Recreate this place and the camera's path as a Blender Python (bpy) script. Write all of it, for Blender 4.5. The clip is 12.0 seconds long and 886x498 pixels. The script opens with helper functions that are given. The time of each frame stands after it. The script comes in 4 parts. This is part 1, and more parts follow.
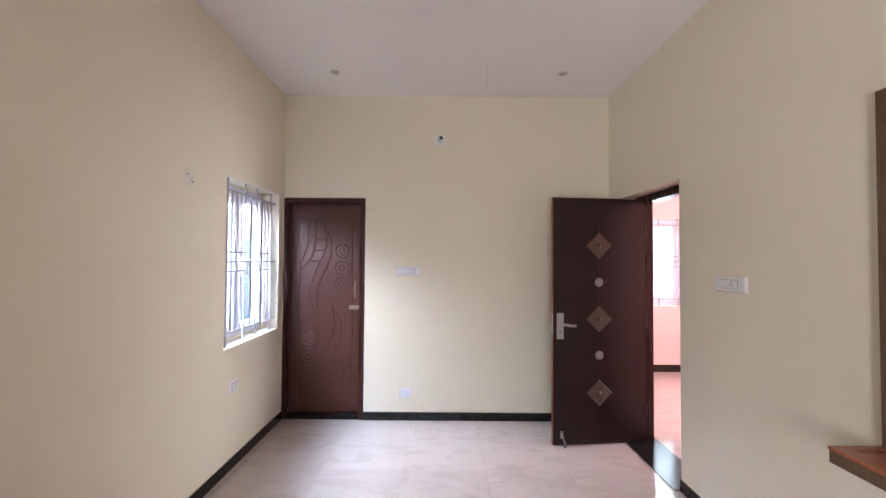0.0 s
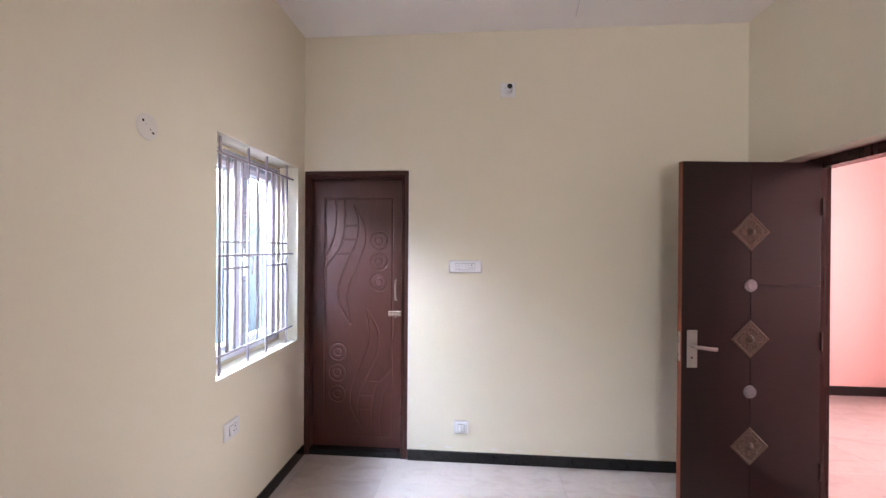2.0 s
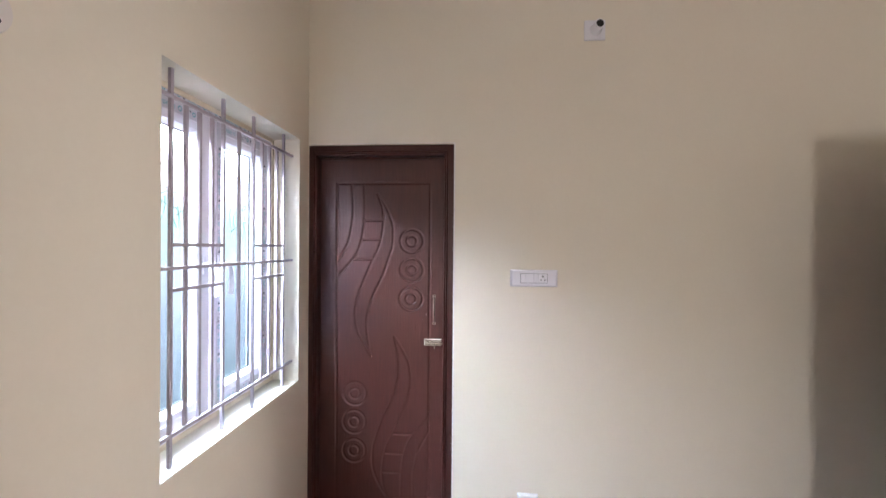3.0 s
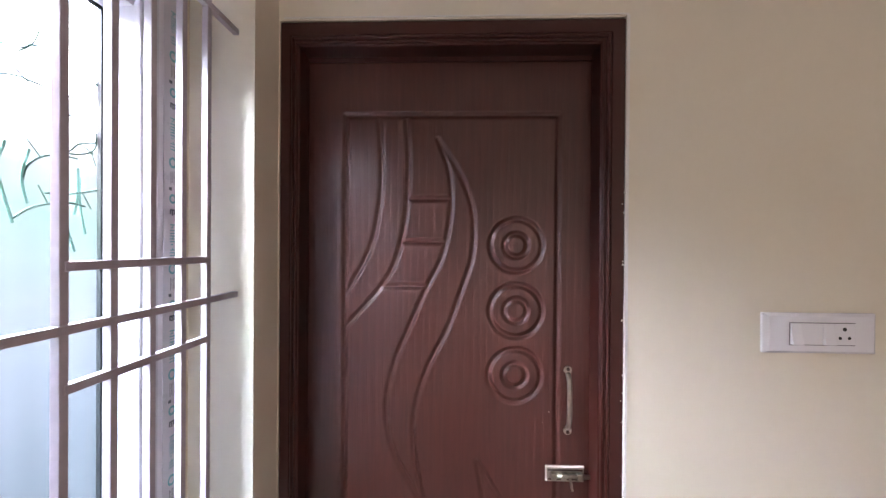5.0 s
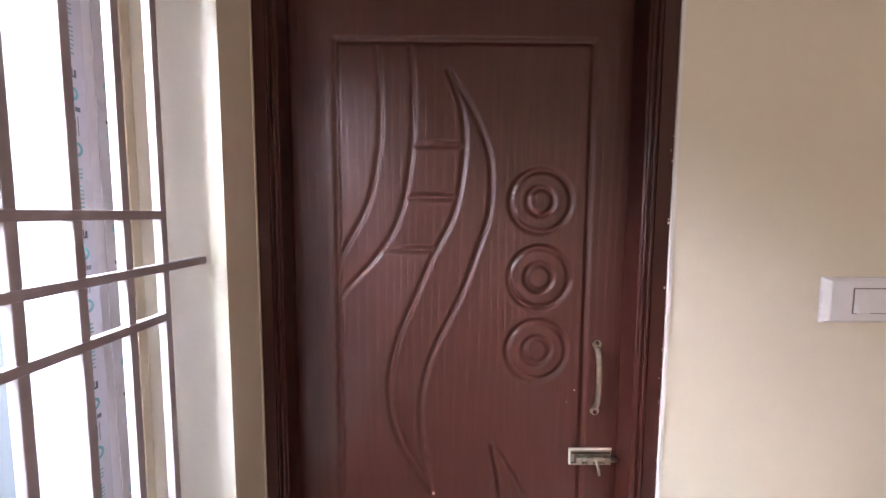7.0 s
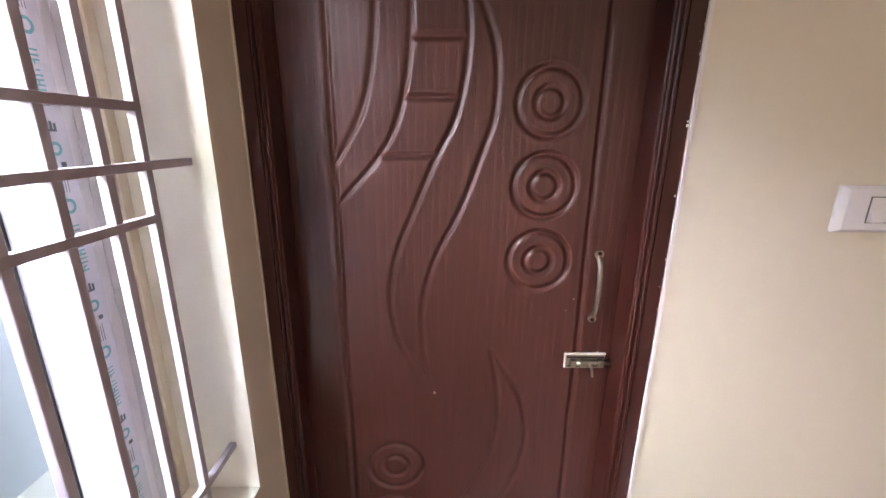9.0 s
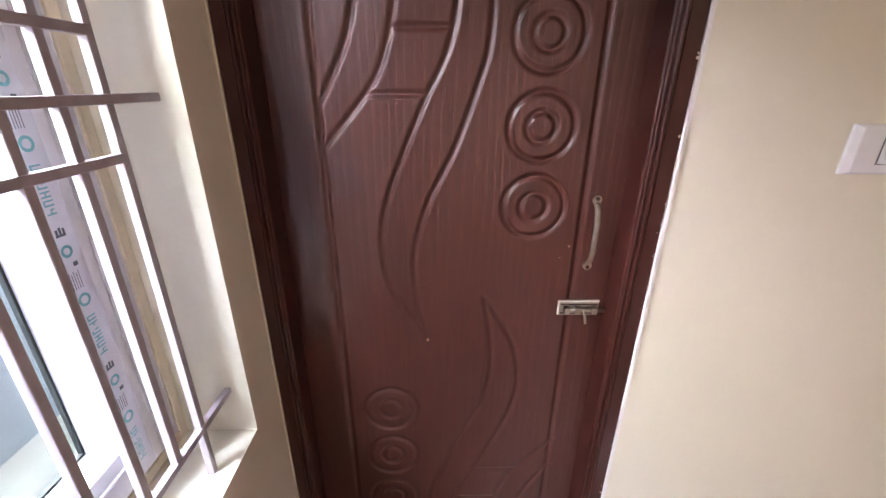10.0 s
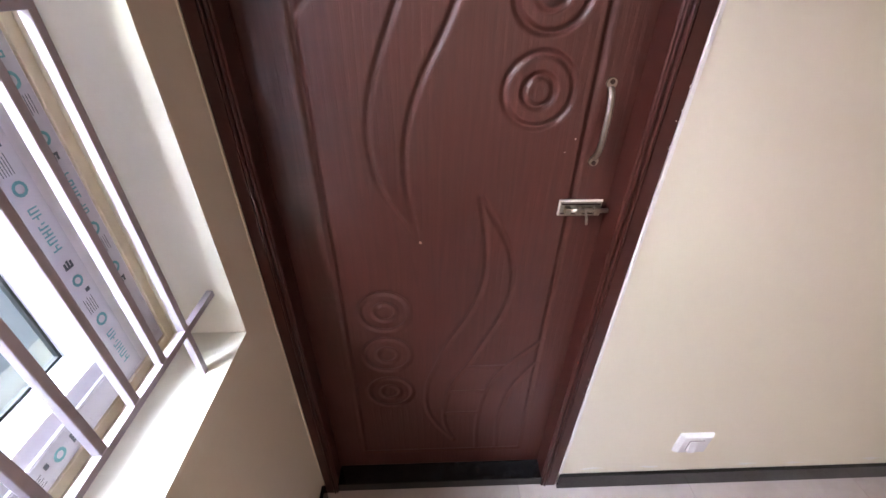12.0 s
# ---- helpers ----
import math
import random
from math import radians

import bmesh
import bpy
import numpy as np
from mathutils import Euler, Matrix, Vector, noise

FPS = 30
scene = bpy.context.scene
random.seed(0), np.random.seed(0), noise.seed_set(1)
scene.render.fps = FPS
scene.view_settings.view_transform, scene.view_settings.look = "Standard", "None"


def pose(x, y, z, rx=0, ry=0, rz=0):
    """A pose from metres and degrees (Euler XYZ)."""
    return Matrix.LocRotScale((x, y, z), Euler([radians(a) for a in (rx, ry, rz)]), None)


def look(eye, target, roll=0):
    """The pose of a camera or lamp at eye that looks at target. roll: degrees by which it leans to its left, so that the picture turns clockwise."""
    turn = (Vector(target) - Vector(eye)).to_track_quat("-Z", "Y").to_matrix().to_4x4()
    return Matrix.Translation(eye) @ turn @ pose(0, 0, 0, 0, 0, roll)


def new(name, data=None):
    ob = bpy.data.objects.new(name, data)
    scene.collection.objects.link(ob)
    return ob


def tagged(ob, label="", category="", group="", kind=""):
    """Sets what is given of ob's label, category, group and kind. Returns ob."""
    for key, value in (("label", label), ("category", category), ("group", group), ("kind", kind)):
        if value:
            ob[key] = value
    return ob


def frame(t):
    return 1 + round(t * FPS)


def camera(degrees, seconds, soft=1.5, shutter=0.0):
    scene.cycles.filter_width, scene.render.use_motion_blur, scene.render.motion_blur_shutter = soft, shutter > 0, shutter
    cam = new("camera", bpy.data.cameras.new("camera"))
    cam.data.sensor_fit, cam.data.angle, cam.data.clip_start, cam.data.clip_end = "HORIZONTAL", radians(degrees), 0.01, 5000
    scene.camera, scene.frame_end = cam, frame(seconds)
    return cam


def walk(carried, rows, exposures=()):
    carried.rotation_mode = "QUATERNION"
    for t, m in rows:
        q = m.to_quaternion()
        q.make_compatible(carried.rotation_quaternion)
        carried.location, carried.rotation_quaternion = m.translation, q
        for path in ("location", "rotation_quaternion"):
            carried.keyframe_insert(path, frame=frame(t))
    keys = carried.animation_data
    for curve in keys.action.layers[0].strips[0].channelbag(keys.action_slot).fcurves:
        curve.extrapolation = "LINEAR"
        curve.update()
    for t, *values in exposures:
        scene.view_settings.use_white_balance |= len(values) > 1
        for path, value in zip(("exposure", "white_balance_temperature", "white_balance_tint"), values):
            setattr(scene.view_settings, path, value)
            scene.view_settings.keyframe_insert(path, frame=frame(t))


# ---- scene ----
cam = camera(95.4, 12.0)
PATH = [
    (0, (1.533, -3.873, 1.534), (1.534, -1.874, 1.584), 0.4),
    (0.5, (1.496, -3.768, 1.542), (1.495, -1.769, 1.574), 0.5),
    (1, (1.497, -3.541, 1.547), (1.445, -1.542, 1.563), 0.5),
    (1.5, (1.455, -3.268, 1.532), (1.33, -1.272, 1.538), 0.5),
    (2, (1.272, -2.92, 1.551), (1.114, -0.926, 1.546), 0.4),
    (2.5, (1.094, -2.512, 1.564), (0.923, -0.519, 1.558), 0.5),
    (4.5, (0.439, -1.14, 1.602), (0.363, 0.858, 1.574), 0.3),
    (5, (0.412, -0.916, 1.6), (0.344, 1.083, 1.592), 0.4),
    (5.5, (0.364, -0.814, 1.6), (0.343, 1.186, 1.587), 0.4),
    (6, (0.354, -0.788, 1.61), (0.359, 1.211, 1.546), 0.1),
    (6.5, (0.354, -0.78, 1.59), (0.364, 1.218, 1.5), 0.3),
    (7, (0.349, -0.767, 1.578), (0.363, 1.226, 1.407), 0.3),
    (9, (0.344, -0.743, 1.543), (0.367, 1.183, 1.002), 0.5),
    (9.5, (0.351, -0.733, 1.528), (0.376, 1.163, 0.891), 0.5),
    (10, (0.355, -0.723, 1.521), (0.391, 1.128, 0.764), 0.4),
    (10.5, (0.356, -0.706, 1.501), (0.405, 1.091, 0.625), 0.6),
    (11, (0.348, -0.687, 1.483), (0.428, 1.053, 0.5), 0.8),
    (11.5, (0.357, -0.681, 1.475), (0.424, 1.004, 0.399), 0.8),
    (12, (0.35, -0.68, 1.461), (0.432, 0.971, 0.336), 1.0),
]
walk(cam, [(t, look(eye, target, roll)) for t, eye, target, roll in PATH], [(0, 1.3, 6200, 11), (2.5, 1.24, 6250, 12), (4.5, 0.9, 6600, 13), (6, 0.92, 6900, 19), (7, 0.97, 7200, 19), (9.5, 0.96, 7350, 18), (12, 0.86, 7150, 19)])

# world, sun and large lights
world = bpy.data.worlds.new("world")
scene.world = world
world.use_nodes = True
wn = world.node_tree.nodes
sky = wn.new("ShaderNodeTexSky")
sky.sky_type, sky.sun_disc, sky.sun_elevation, sky.sun_rotation = "NISHITA", False, radians(55), radians(-120)
world.node_tree.links.new(sky.outputs[0], wn["Background"].inputs[0])
wn["Background"].inputs[1].default_value = 0.12
sun = new("sun", bpy.data.lights.new("sun", "SUN"))
sun.data.energy, sun.data.angle, sun.data.color = 1.2, radians(12), (1, 0.95, 0.88)
sun.matrix_world = look((-6, -4, 12), (0, 0, 0))


def area_light(name, eye, target, width, height, watts, colour):
    ob = new(name, bpy.data.lights.new(name, "AREA"))
    ob.data.shape, ob.data.size, ob.data.size_y = "RECTANGLE", width, height
    ob.data.energy, ob.data.color = watts, colour
    ob.matrix_world = look(eye, target)
    return ob


# added fill lamp that brightens the bedroom from beyond its unseen east side
area_light("fill_light_bedroom", (6.5, -0.4, 1.6), (5, -0.4, 1.4), 1.3, 1.3, 58, (1.0, 0.95, 0.93))
# added fill lamp, unseen behind the viewer, lifts the hall's ceiling and walls
area_light("fill_light_south", (0.5, -6.9, 1.2), (2.2, -4.2, 3.4), 1.8, 1.4, 95, (1.0, 0.91, 0.85))


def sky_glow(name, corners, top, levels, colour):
    """A plain glowing backdrop added outside a frosted window to light the room; strength by height stands in for
    ground, sky and sunshade. levels: height in metres, strength.
    """
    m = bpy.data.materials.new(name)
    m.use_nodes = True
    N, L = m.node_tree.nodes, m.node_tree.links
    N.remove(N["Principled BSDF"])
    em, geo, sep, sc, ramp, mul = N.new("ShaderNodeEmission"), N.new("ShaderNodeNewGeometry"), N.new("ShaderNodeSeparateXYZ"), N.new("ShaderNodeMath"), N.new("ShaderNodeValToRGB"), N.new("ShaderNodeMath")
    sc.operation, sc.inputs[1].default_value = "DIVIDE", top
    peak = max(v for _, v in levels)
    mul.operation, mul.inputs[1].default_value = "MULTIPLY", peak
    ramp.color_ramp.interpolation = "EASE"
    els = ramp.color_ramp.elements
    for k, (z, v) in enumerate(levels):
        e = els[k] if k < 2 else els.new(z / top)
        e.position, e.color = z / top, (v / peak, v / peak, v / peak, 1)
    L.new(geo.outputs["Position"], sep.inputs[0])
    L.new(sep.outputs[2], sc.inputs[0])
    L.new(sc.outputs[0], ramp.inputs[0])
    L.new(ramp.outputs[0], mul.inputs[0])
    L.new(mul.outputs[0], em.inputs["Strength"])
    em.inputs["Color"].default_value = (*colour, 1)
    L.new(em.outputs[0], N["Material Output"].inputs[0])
    me = bpy.data.meshes.new(name)
    me.from_pydata(corners, [], [(0, 1, 2, 3)])
    me.materials.append(m)
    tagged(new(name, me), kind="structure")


# west band's height and strength throw the slanting light pool onto the north wall
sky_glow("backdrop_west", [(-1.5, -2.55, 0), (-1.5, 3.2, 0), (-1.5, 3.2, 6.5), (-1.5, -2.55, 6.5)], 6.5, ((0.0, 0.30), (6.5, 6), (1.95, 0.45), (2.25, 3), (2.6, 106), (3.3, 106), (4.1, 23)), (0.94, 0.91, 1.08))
sky_glow("backdrop_north", [(2.2, 3.1, 0), (2.2, 3.1, 3.9), (8.0, 3.1, 3.9), (8.0, 3.1, 0)], 4.0, ((0.0, 2), (3.9, 8), (1.2, 3), (2.2, 8)), (1.0, 0.96, 1.0))


# materials
def material(name, colour, rough=0.5, metal=0.0, vary=0.06, scale=3.0, grain=0.0, grain_scale=60.0, bump=0.0, bump_scale=200.0, stretch=(1, 1, 1), coat=0.0, random_part=0.0, rough_vary=0.08):
    """A principled surface whose colour varies at two scales, with a fine relief."""
    m = bpy.data.materials.new(name)
    m.use_nodes = True
    nt = m.node_tree
    N, L = nt.nodes, nt.links
    p = N["Principled BSDF"]
    p.inputs["Metallic"].default_value = metal
    p.inputs["Specular IOR Level"].default_value = 0.4
    p.inputs["Coat Weight"].default_value = coat
    p.inputs["Coat Roughness"].default_value = 0.12
    tc = N.new("ShaderNodeTexCoord")
    mp = N.new("ShaderNodeMapping")
    mp.inputs["Scale"].default_value = stretch
    L.new(tc.outputs["Object"], mp.inputs["Vector"])
    big, fine = N.new("ShaderNodeTexNoise"), N.new("ShaderNodeTexNoise")
    big.inputs["Scale"].default_value, big.inputs["Detail"].default_value = scale, 5
    fine.inputs["Scale"].default_value, fine.inputs["Detail"].default_value = grain_scale, 4
    L.new(mp.outputs[0], big.inputs["Vector"])
    L.new(mp.outputs[0], fine.inputs["Vector"])
    a = N.new("ShaderNodeMix")
    a.data_type = "RGBA"
    a.inputs[6].default_value = (*[max(0, c * (1 - vary)) for c in colour], 1)
    a.inputs[7].default_value = (*[min(1, c * (1 + vary)) for c in colour], 1)
    L.new(big.outputs["Fac"], a.inputs[0])
    b = N.new("ShaderNodeMix")
    b.data_type, b.blend_type = "RGBA", "MULTIPLY"
    b.inputs[0].default_value = 1.0
    ramp = N.new("ShaderNodeMapRange")
    ramp.inputs[1].default_value, ramp.inputs[2].default_value = 0.3, 0.7
    ramp.inputs[3].default_value, ramp.inputs[4].default_value = 1 - grain, 1.0
    L.new(fine.outputs["Fac"], ramp.inputs[0])
    L.new(a.outputs[2], b.inputs[6])
    L.new(ramp.outputs[0], b.inputs[7])
    out = b.outputs[2]
    if random_part:
        oi, hsv, mr = N.new("ShaderNodeObjectInfo"), N.new("ShaderNodeHueSaturation"), N.new("ShaderNodeMapRange")
        mr.inputs[3].default_value, mr.inputs[4].default_value = 1 - random_part, 1 + random_part
        L.new(oi.outputs["Random"], mr.inputs[0])
        L.new(mr.outputs[0], hsv.inputs["Value"])
        L.new(out, hsv.inputs["Color"])
        out = hsv.outputs[0]
    L.new(out, p.inputs["Base Color"])
    rr = N.new("ShaderNodeMapRange")
    rr.inputs[3].default_value, rr.inputs[4].default_value = max(0.02, rough - rough_vary), min(1, rough + rough_vary)
    L.new(big.outputs["Fac"], rr.inputs[0])
    L.new(rr.outputs[0], p.inputs["Roughness"])
    if bump:
        bt, bp = N.new("ShaderNodeTexNoise"), N.new("ShaderNodeBump")
        bt.inputs["Scale"].default_value, bt.inputs["Detail"].default_value = bump_scale, 3
        L.new(mp.outputs[0], bt.inputs["Vector"])
        L.new(bt.outputs["Fac"], bp.inputs["Height"])
        bp.inputs["Strength"].default_value, bp.inputs["Distance"].default_value = bump, 0.002
        L.new(bp.outputs[0], p.inputs["Normal"])
    return m


def stone_material(name, base, vein, rough, scale=1.6):
    """Polished stone or printed tile with clouds and soft veins."""
    m = material(name, base, rough, vary=0.10, scale=1.2, grain=0.05, grain_scale=35, random_part=0.02, rough_vary=0.03)
    N, L = m.node_tree.nodes, m.node_tree.links
    p = N["Principled BSDF"]
    src = p.inputs["Base Color"].links[0].from_socket
    tc, mp, oi, add = N.new("ShaderNodeTexCoord"), N.new("ShaderNodeMapping"), N.new("ShaderNodeObjectInfo"), N.new("ShaderNodeVectorMath")
    add.operation = "ADD"
    mul = N.new("ShaderNodeMath")
    mul.operation = "MULTIPLY"
    mul.inputs[1].default_value = 37.0
    L.new(oi.outputs["Random"], mul.inputs[0])
    L.new(tc.outputs["Object"], add.inputs[0])
    L.new(mul.outputs[0], add.inputs[1])
    mp.inputs["Scale"].default_value = (1.0, 2.1, 1.0)
    mp.inputs["Rotation"].default_value = (0, 0, 0.5)
    L.new(add.outputs[0], mp.inputs["Vector"])
    n = N.new("ShaderNodeTexNoise")
    n.inputs["Scale"].default_value, n.inputs["Detail"].default_value, n.inputs["Distortion"].default_value = scale * 2, 7, 1.2
    L.new(mp.outputs[0], n.inputs["Vector"])
    r = N.new("ShaderNodeValToRGB")
    r.color_ramp.elements[0].position, r.color_ramp.elements[0].color = 0.36, (0.55, 0.55, 0.55, 1)
    r.color_ramp.elements[1].position, r.color_ramp.elements[1].color = 0.5, (0, 0, 0, 1)
    L.new(n.outputs["Fac"], r.inputs[0])
    mx = N.new("ShaderNodeMix")
    mx.data_type = "RGBA"
    mx.inputs[7].default_value = (*vein, 1)
    L.new(r.outputs[0], mx.inputs[0])
    L.new(src, mx.inputs[6])
    L.new(mx.outputs[2], p.inputs["Base Color"])
    return m


def wood_material(name, base, dark, rough, stretch=(14, 14, 0.9), bump=0.15, coat=0.0, pores=0.9, gloss=0.4):
    """Stained wood or wood-print foil: long grain, dark pores."""
    m = material(name, base, rough, vary=0.12, scale=1.5, grain=0.0, bump=bump, bump_scale=22, stretch=stretch, coat=coat)
    N, L = m.node_tree.nodes, m.node_tree.links
    p = N["Principled BSDF"]
    p.inputs["Specular IOR Level"].default_value = gloss
    src = p.inputs["Base Color"].links[0].from_socket
    mp = [k for k in N if k.type == "MAPPING"][0]
    n = N.new("ShaderNodeTexNoise")
    n.inputs["Scale"].default_value, n.inputs["Detail"].default_value, n.inputs["Distortion"].default_value = 5, 8, 1.5
    L.new(mp.outputs[0], n.inputs["Vector"])
    r = N.new("ShaderNodeValToRGB")
    r.color_ramp.elements[0].position, r.color_ramp.elements[0].color = 0.30, (pores, pores, pores, 1)
    r.color_ramp.elements[1].position, r.color_ramp.elements[1].color = 0.70, (0, 0, 0, 1)
    L.new(n.outputs["Fac"], r.inputs[0])
    mx = N.new("ShaderNodeMix")
    mx.data_type = "RGBA"
    mx.inputs[7].default_value = (*dark, 1)
    L.new(r.outputs[0], mx.inputs[0])
    L.new(src, mx.inputs[6])
    L.new(mx.outputs[2], p.inputs["Base Color"])
    return m


cream = material("cream_wall_paint", (0.80, 0.743, 0.620), 0.42, vary=0.025, scale=1.3, grain=0.015, bump=0.12, bump_scale=90, rough_vary=0.05)
white_ceiling = material("white_ceiling_paint", (0.93, 0.90, 0.92), 0.8, vary=0.02, scale=1.0, bump=0.1, bump_scale=80)
pink = material("coral_wall_paint", (0.88, 0.55, 0.52), 0.5, vary=0.02, scale=1.2, bump=0.1, bump_scale=90)
tile_mat = stone_material("beige_marble_tile", (0.52, 0.445, 0.42), (0.43, 0.355, 0.325), 0.06)
fillet_paint = material("yellowed_plaster", (0.76, 0.68, 0.53), 0.7, vary=0.12, scale=14, bump=0.4, bump_scale=60)
grout = material("tile_grout", (0.45, 0.38, 0.35), 0.8)
black_granite = material("black_granite", (0.012, 0.012, 0.013), 0.12, vary=0.3, scale=30, grain=0.3, grain_scale=300, rough_vary=0.04)
pvc_leaf = wood_material("red_brown_door_foil", (0.070, 0.0178, 0.0134), (0.050, 0.0118, 0.0086), 0.40, stretch=(16, 16, 1.0), bump=0.15, gloss=0.52)


def add_oak_figure(m):
    """Long arched grain lines pressed into the foil."""
    N, L = m.node_tree.nodes, m.node_tree.links
    p = N["Principled BSDF"]
    tc, mp, wv, mr, bp = N.new("ShaderNodeTexCoord"), N.new("ShaderNodeMapping"), N.new("ShaderNodeTexWave"), N.new("ShaderNodeMapRange"), N.new("ShaderNodeBump")
    mp.inputs["Scale"].default_value = (1.0, 1.0, 0.15)
    wv.wave_type, wv.bands_direction, wv.wave_profile = "BANDS", "X", "SAW"
    wv.inputs["Scale"].default_value, wv.inputs["Distortion"].default_value = 17, 12
    wv.inputs["Detail"].default_value, wv.inputs["Detail Scale"].default_value = 2.0, 0.35
    L.new(tc.outputs["Object"], mp.inputs["Vector"])
    L.new(mp.outputs[0], wv.inputs["Vector"])
    mr.inputs[1].default_value, mr.inputs[2].default_value = 0.0, 0.35
    L.new(wv.outputs["Fac"], mr.inputs[0])
    L.new(mr.outputs[0], bp.inputs["Height"])
    bp.inputs["Strength"].default_value, bp.inputs["Distance"].default_value = 0.35, 0.0008
    L.new(p.inputs["Normal"].links[0].from_socket, bp.inputs["Normal"])
    L.new(bp.outputs[0], p.inputs["Normal"])


add_oak_figure(pvc_leaf)
bared_foil = material("bared_pinkish_foil", (0.38, 0.24, 0.20), 0.6)
frame_foil = wood_material("dark_brown_frame_foil", (0.047, 0.0112, 0.0086), (0.047, 0.0115, 0.0088), 0.36, stretch=(5, 5, 2), bump=0.0, pores=0.3, gloss=0.4)
dark_wood = wood_material("dark_veneer", (0.017, 0.0048, 0.0048), (0.007, 0.0022, 0.0025), 0.33, stretch=(1.2, 1.2, 14), bump=0.15, pores=0.8, gloss=0.32)
dark_wood_v = wood_material("dark_stained_frame_wood", (0.024, 0.006, 0.005), (0.02, 0.005, 0.004), 0.27, stretch=(14, 14, 1), bump=0.0, pores=0.3, gloss=0.25)
edge_wood = wood_material("orange_edge_veneer", (0.24, 0.07, 0.038), (0.2, 0.05, 0.02), 0.4)
counter_wood = wood_material("orange_brown_counter", (0.42, 0.13, 0.055), (0.28, 0.08, 0.03), 0.3, stretch=(2, 9, 9))
post_wood = wood_material("weathered_brown_frame", (0.17, 0.10, 0.055), (0.09, 0.05, 0.03), 0.5, stretch=(14, 14, 1.5))
steel = material("brushed_steel", (0.42, 0.41, 0.41), 0.3, metal=1.0, vary=0.1, scale=8, bump=0.05)
old_steel = material("scuffed_steel", (0.45, 0.42, 0.36), 0.34, metal=1.0, vary=0.25, scale=40, grain=0.25, grain_scale=120, bump=0.1)
bronze = material("antique_bronze", (0.13, 0.085, 0.066), 0.5, metal=0.4, vary=0.25, scale=60, grain=0.35, grain_scale=160, bump=0.35, bump_scale=160)
silver_cap = material("silver_medallion", (0.22, 0.21, 0.23), 0.42, metal=0.4, vary=0.25, scale=60, bump=0.3, bump_scale=200)
dark_hinge = material("dark_bronze_hinge", (0.05, 0.03, 0.026), 0.45, metal=0.5, vary=0.2, scale=40)
white_plastic = material("white_switch_plastic", (0.82, 0.81, 0.84), 0.25, vary=0.01, scale=5)
grey_plastic = material("grey_gap_plastic", (0.16, 0.15, 0.16), 0.5)
black_plastic = material("black_socket_hole", (0.012, 0.012, 0.012), 0.5)
upvc = material("white_window_profile", (0.80, 0.79, 0.86), 0.3, vary=0.015, scale=4)
film_mat = material("lavender_protective_film", (0.64, 0.64, 0.71), 0.3, vary=0.08, scale=20, bump=0.1, bump_scale=60)
teal_print = material("teal_film_print", (0.15, 0.42, 0.48), 0.4, vary=0.2, scale=90)
dark_print = material("dark_film_print", (0.10, 0.12, 0.15), 0.4)
gasket = material("black_gasket", (0.015, 0.018, 0.018), 0.6)
bar_paint = material("lilac_grey_grille_paint", (0.43, 0.38, 0.42), 0.4, vary=0.1, scale=12, grain=0.12, grain_scale=50, bump=0.2, bump_scale=60)
cover_paint = material("painted_over_cover", (0.74, 0.70, 0.66), 0.5, vary=0.03)
white_lip = material("white_paint_edge", (0.82, 0.80, 0.76), 0.6)
plaster_patch = material("ceiling_ridge_paint", (0.72, 0.69, 0.71), 0.7)
lens_grey = material("unlit_spot_lens", (0.45, 0.44, 0.45), 0.3)


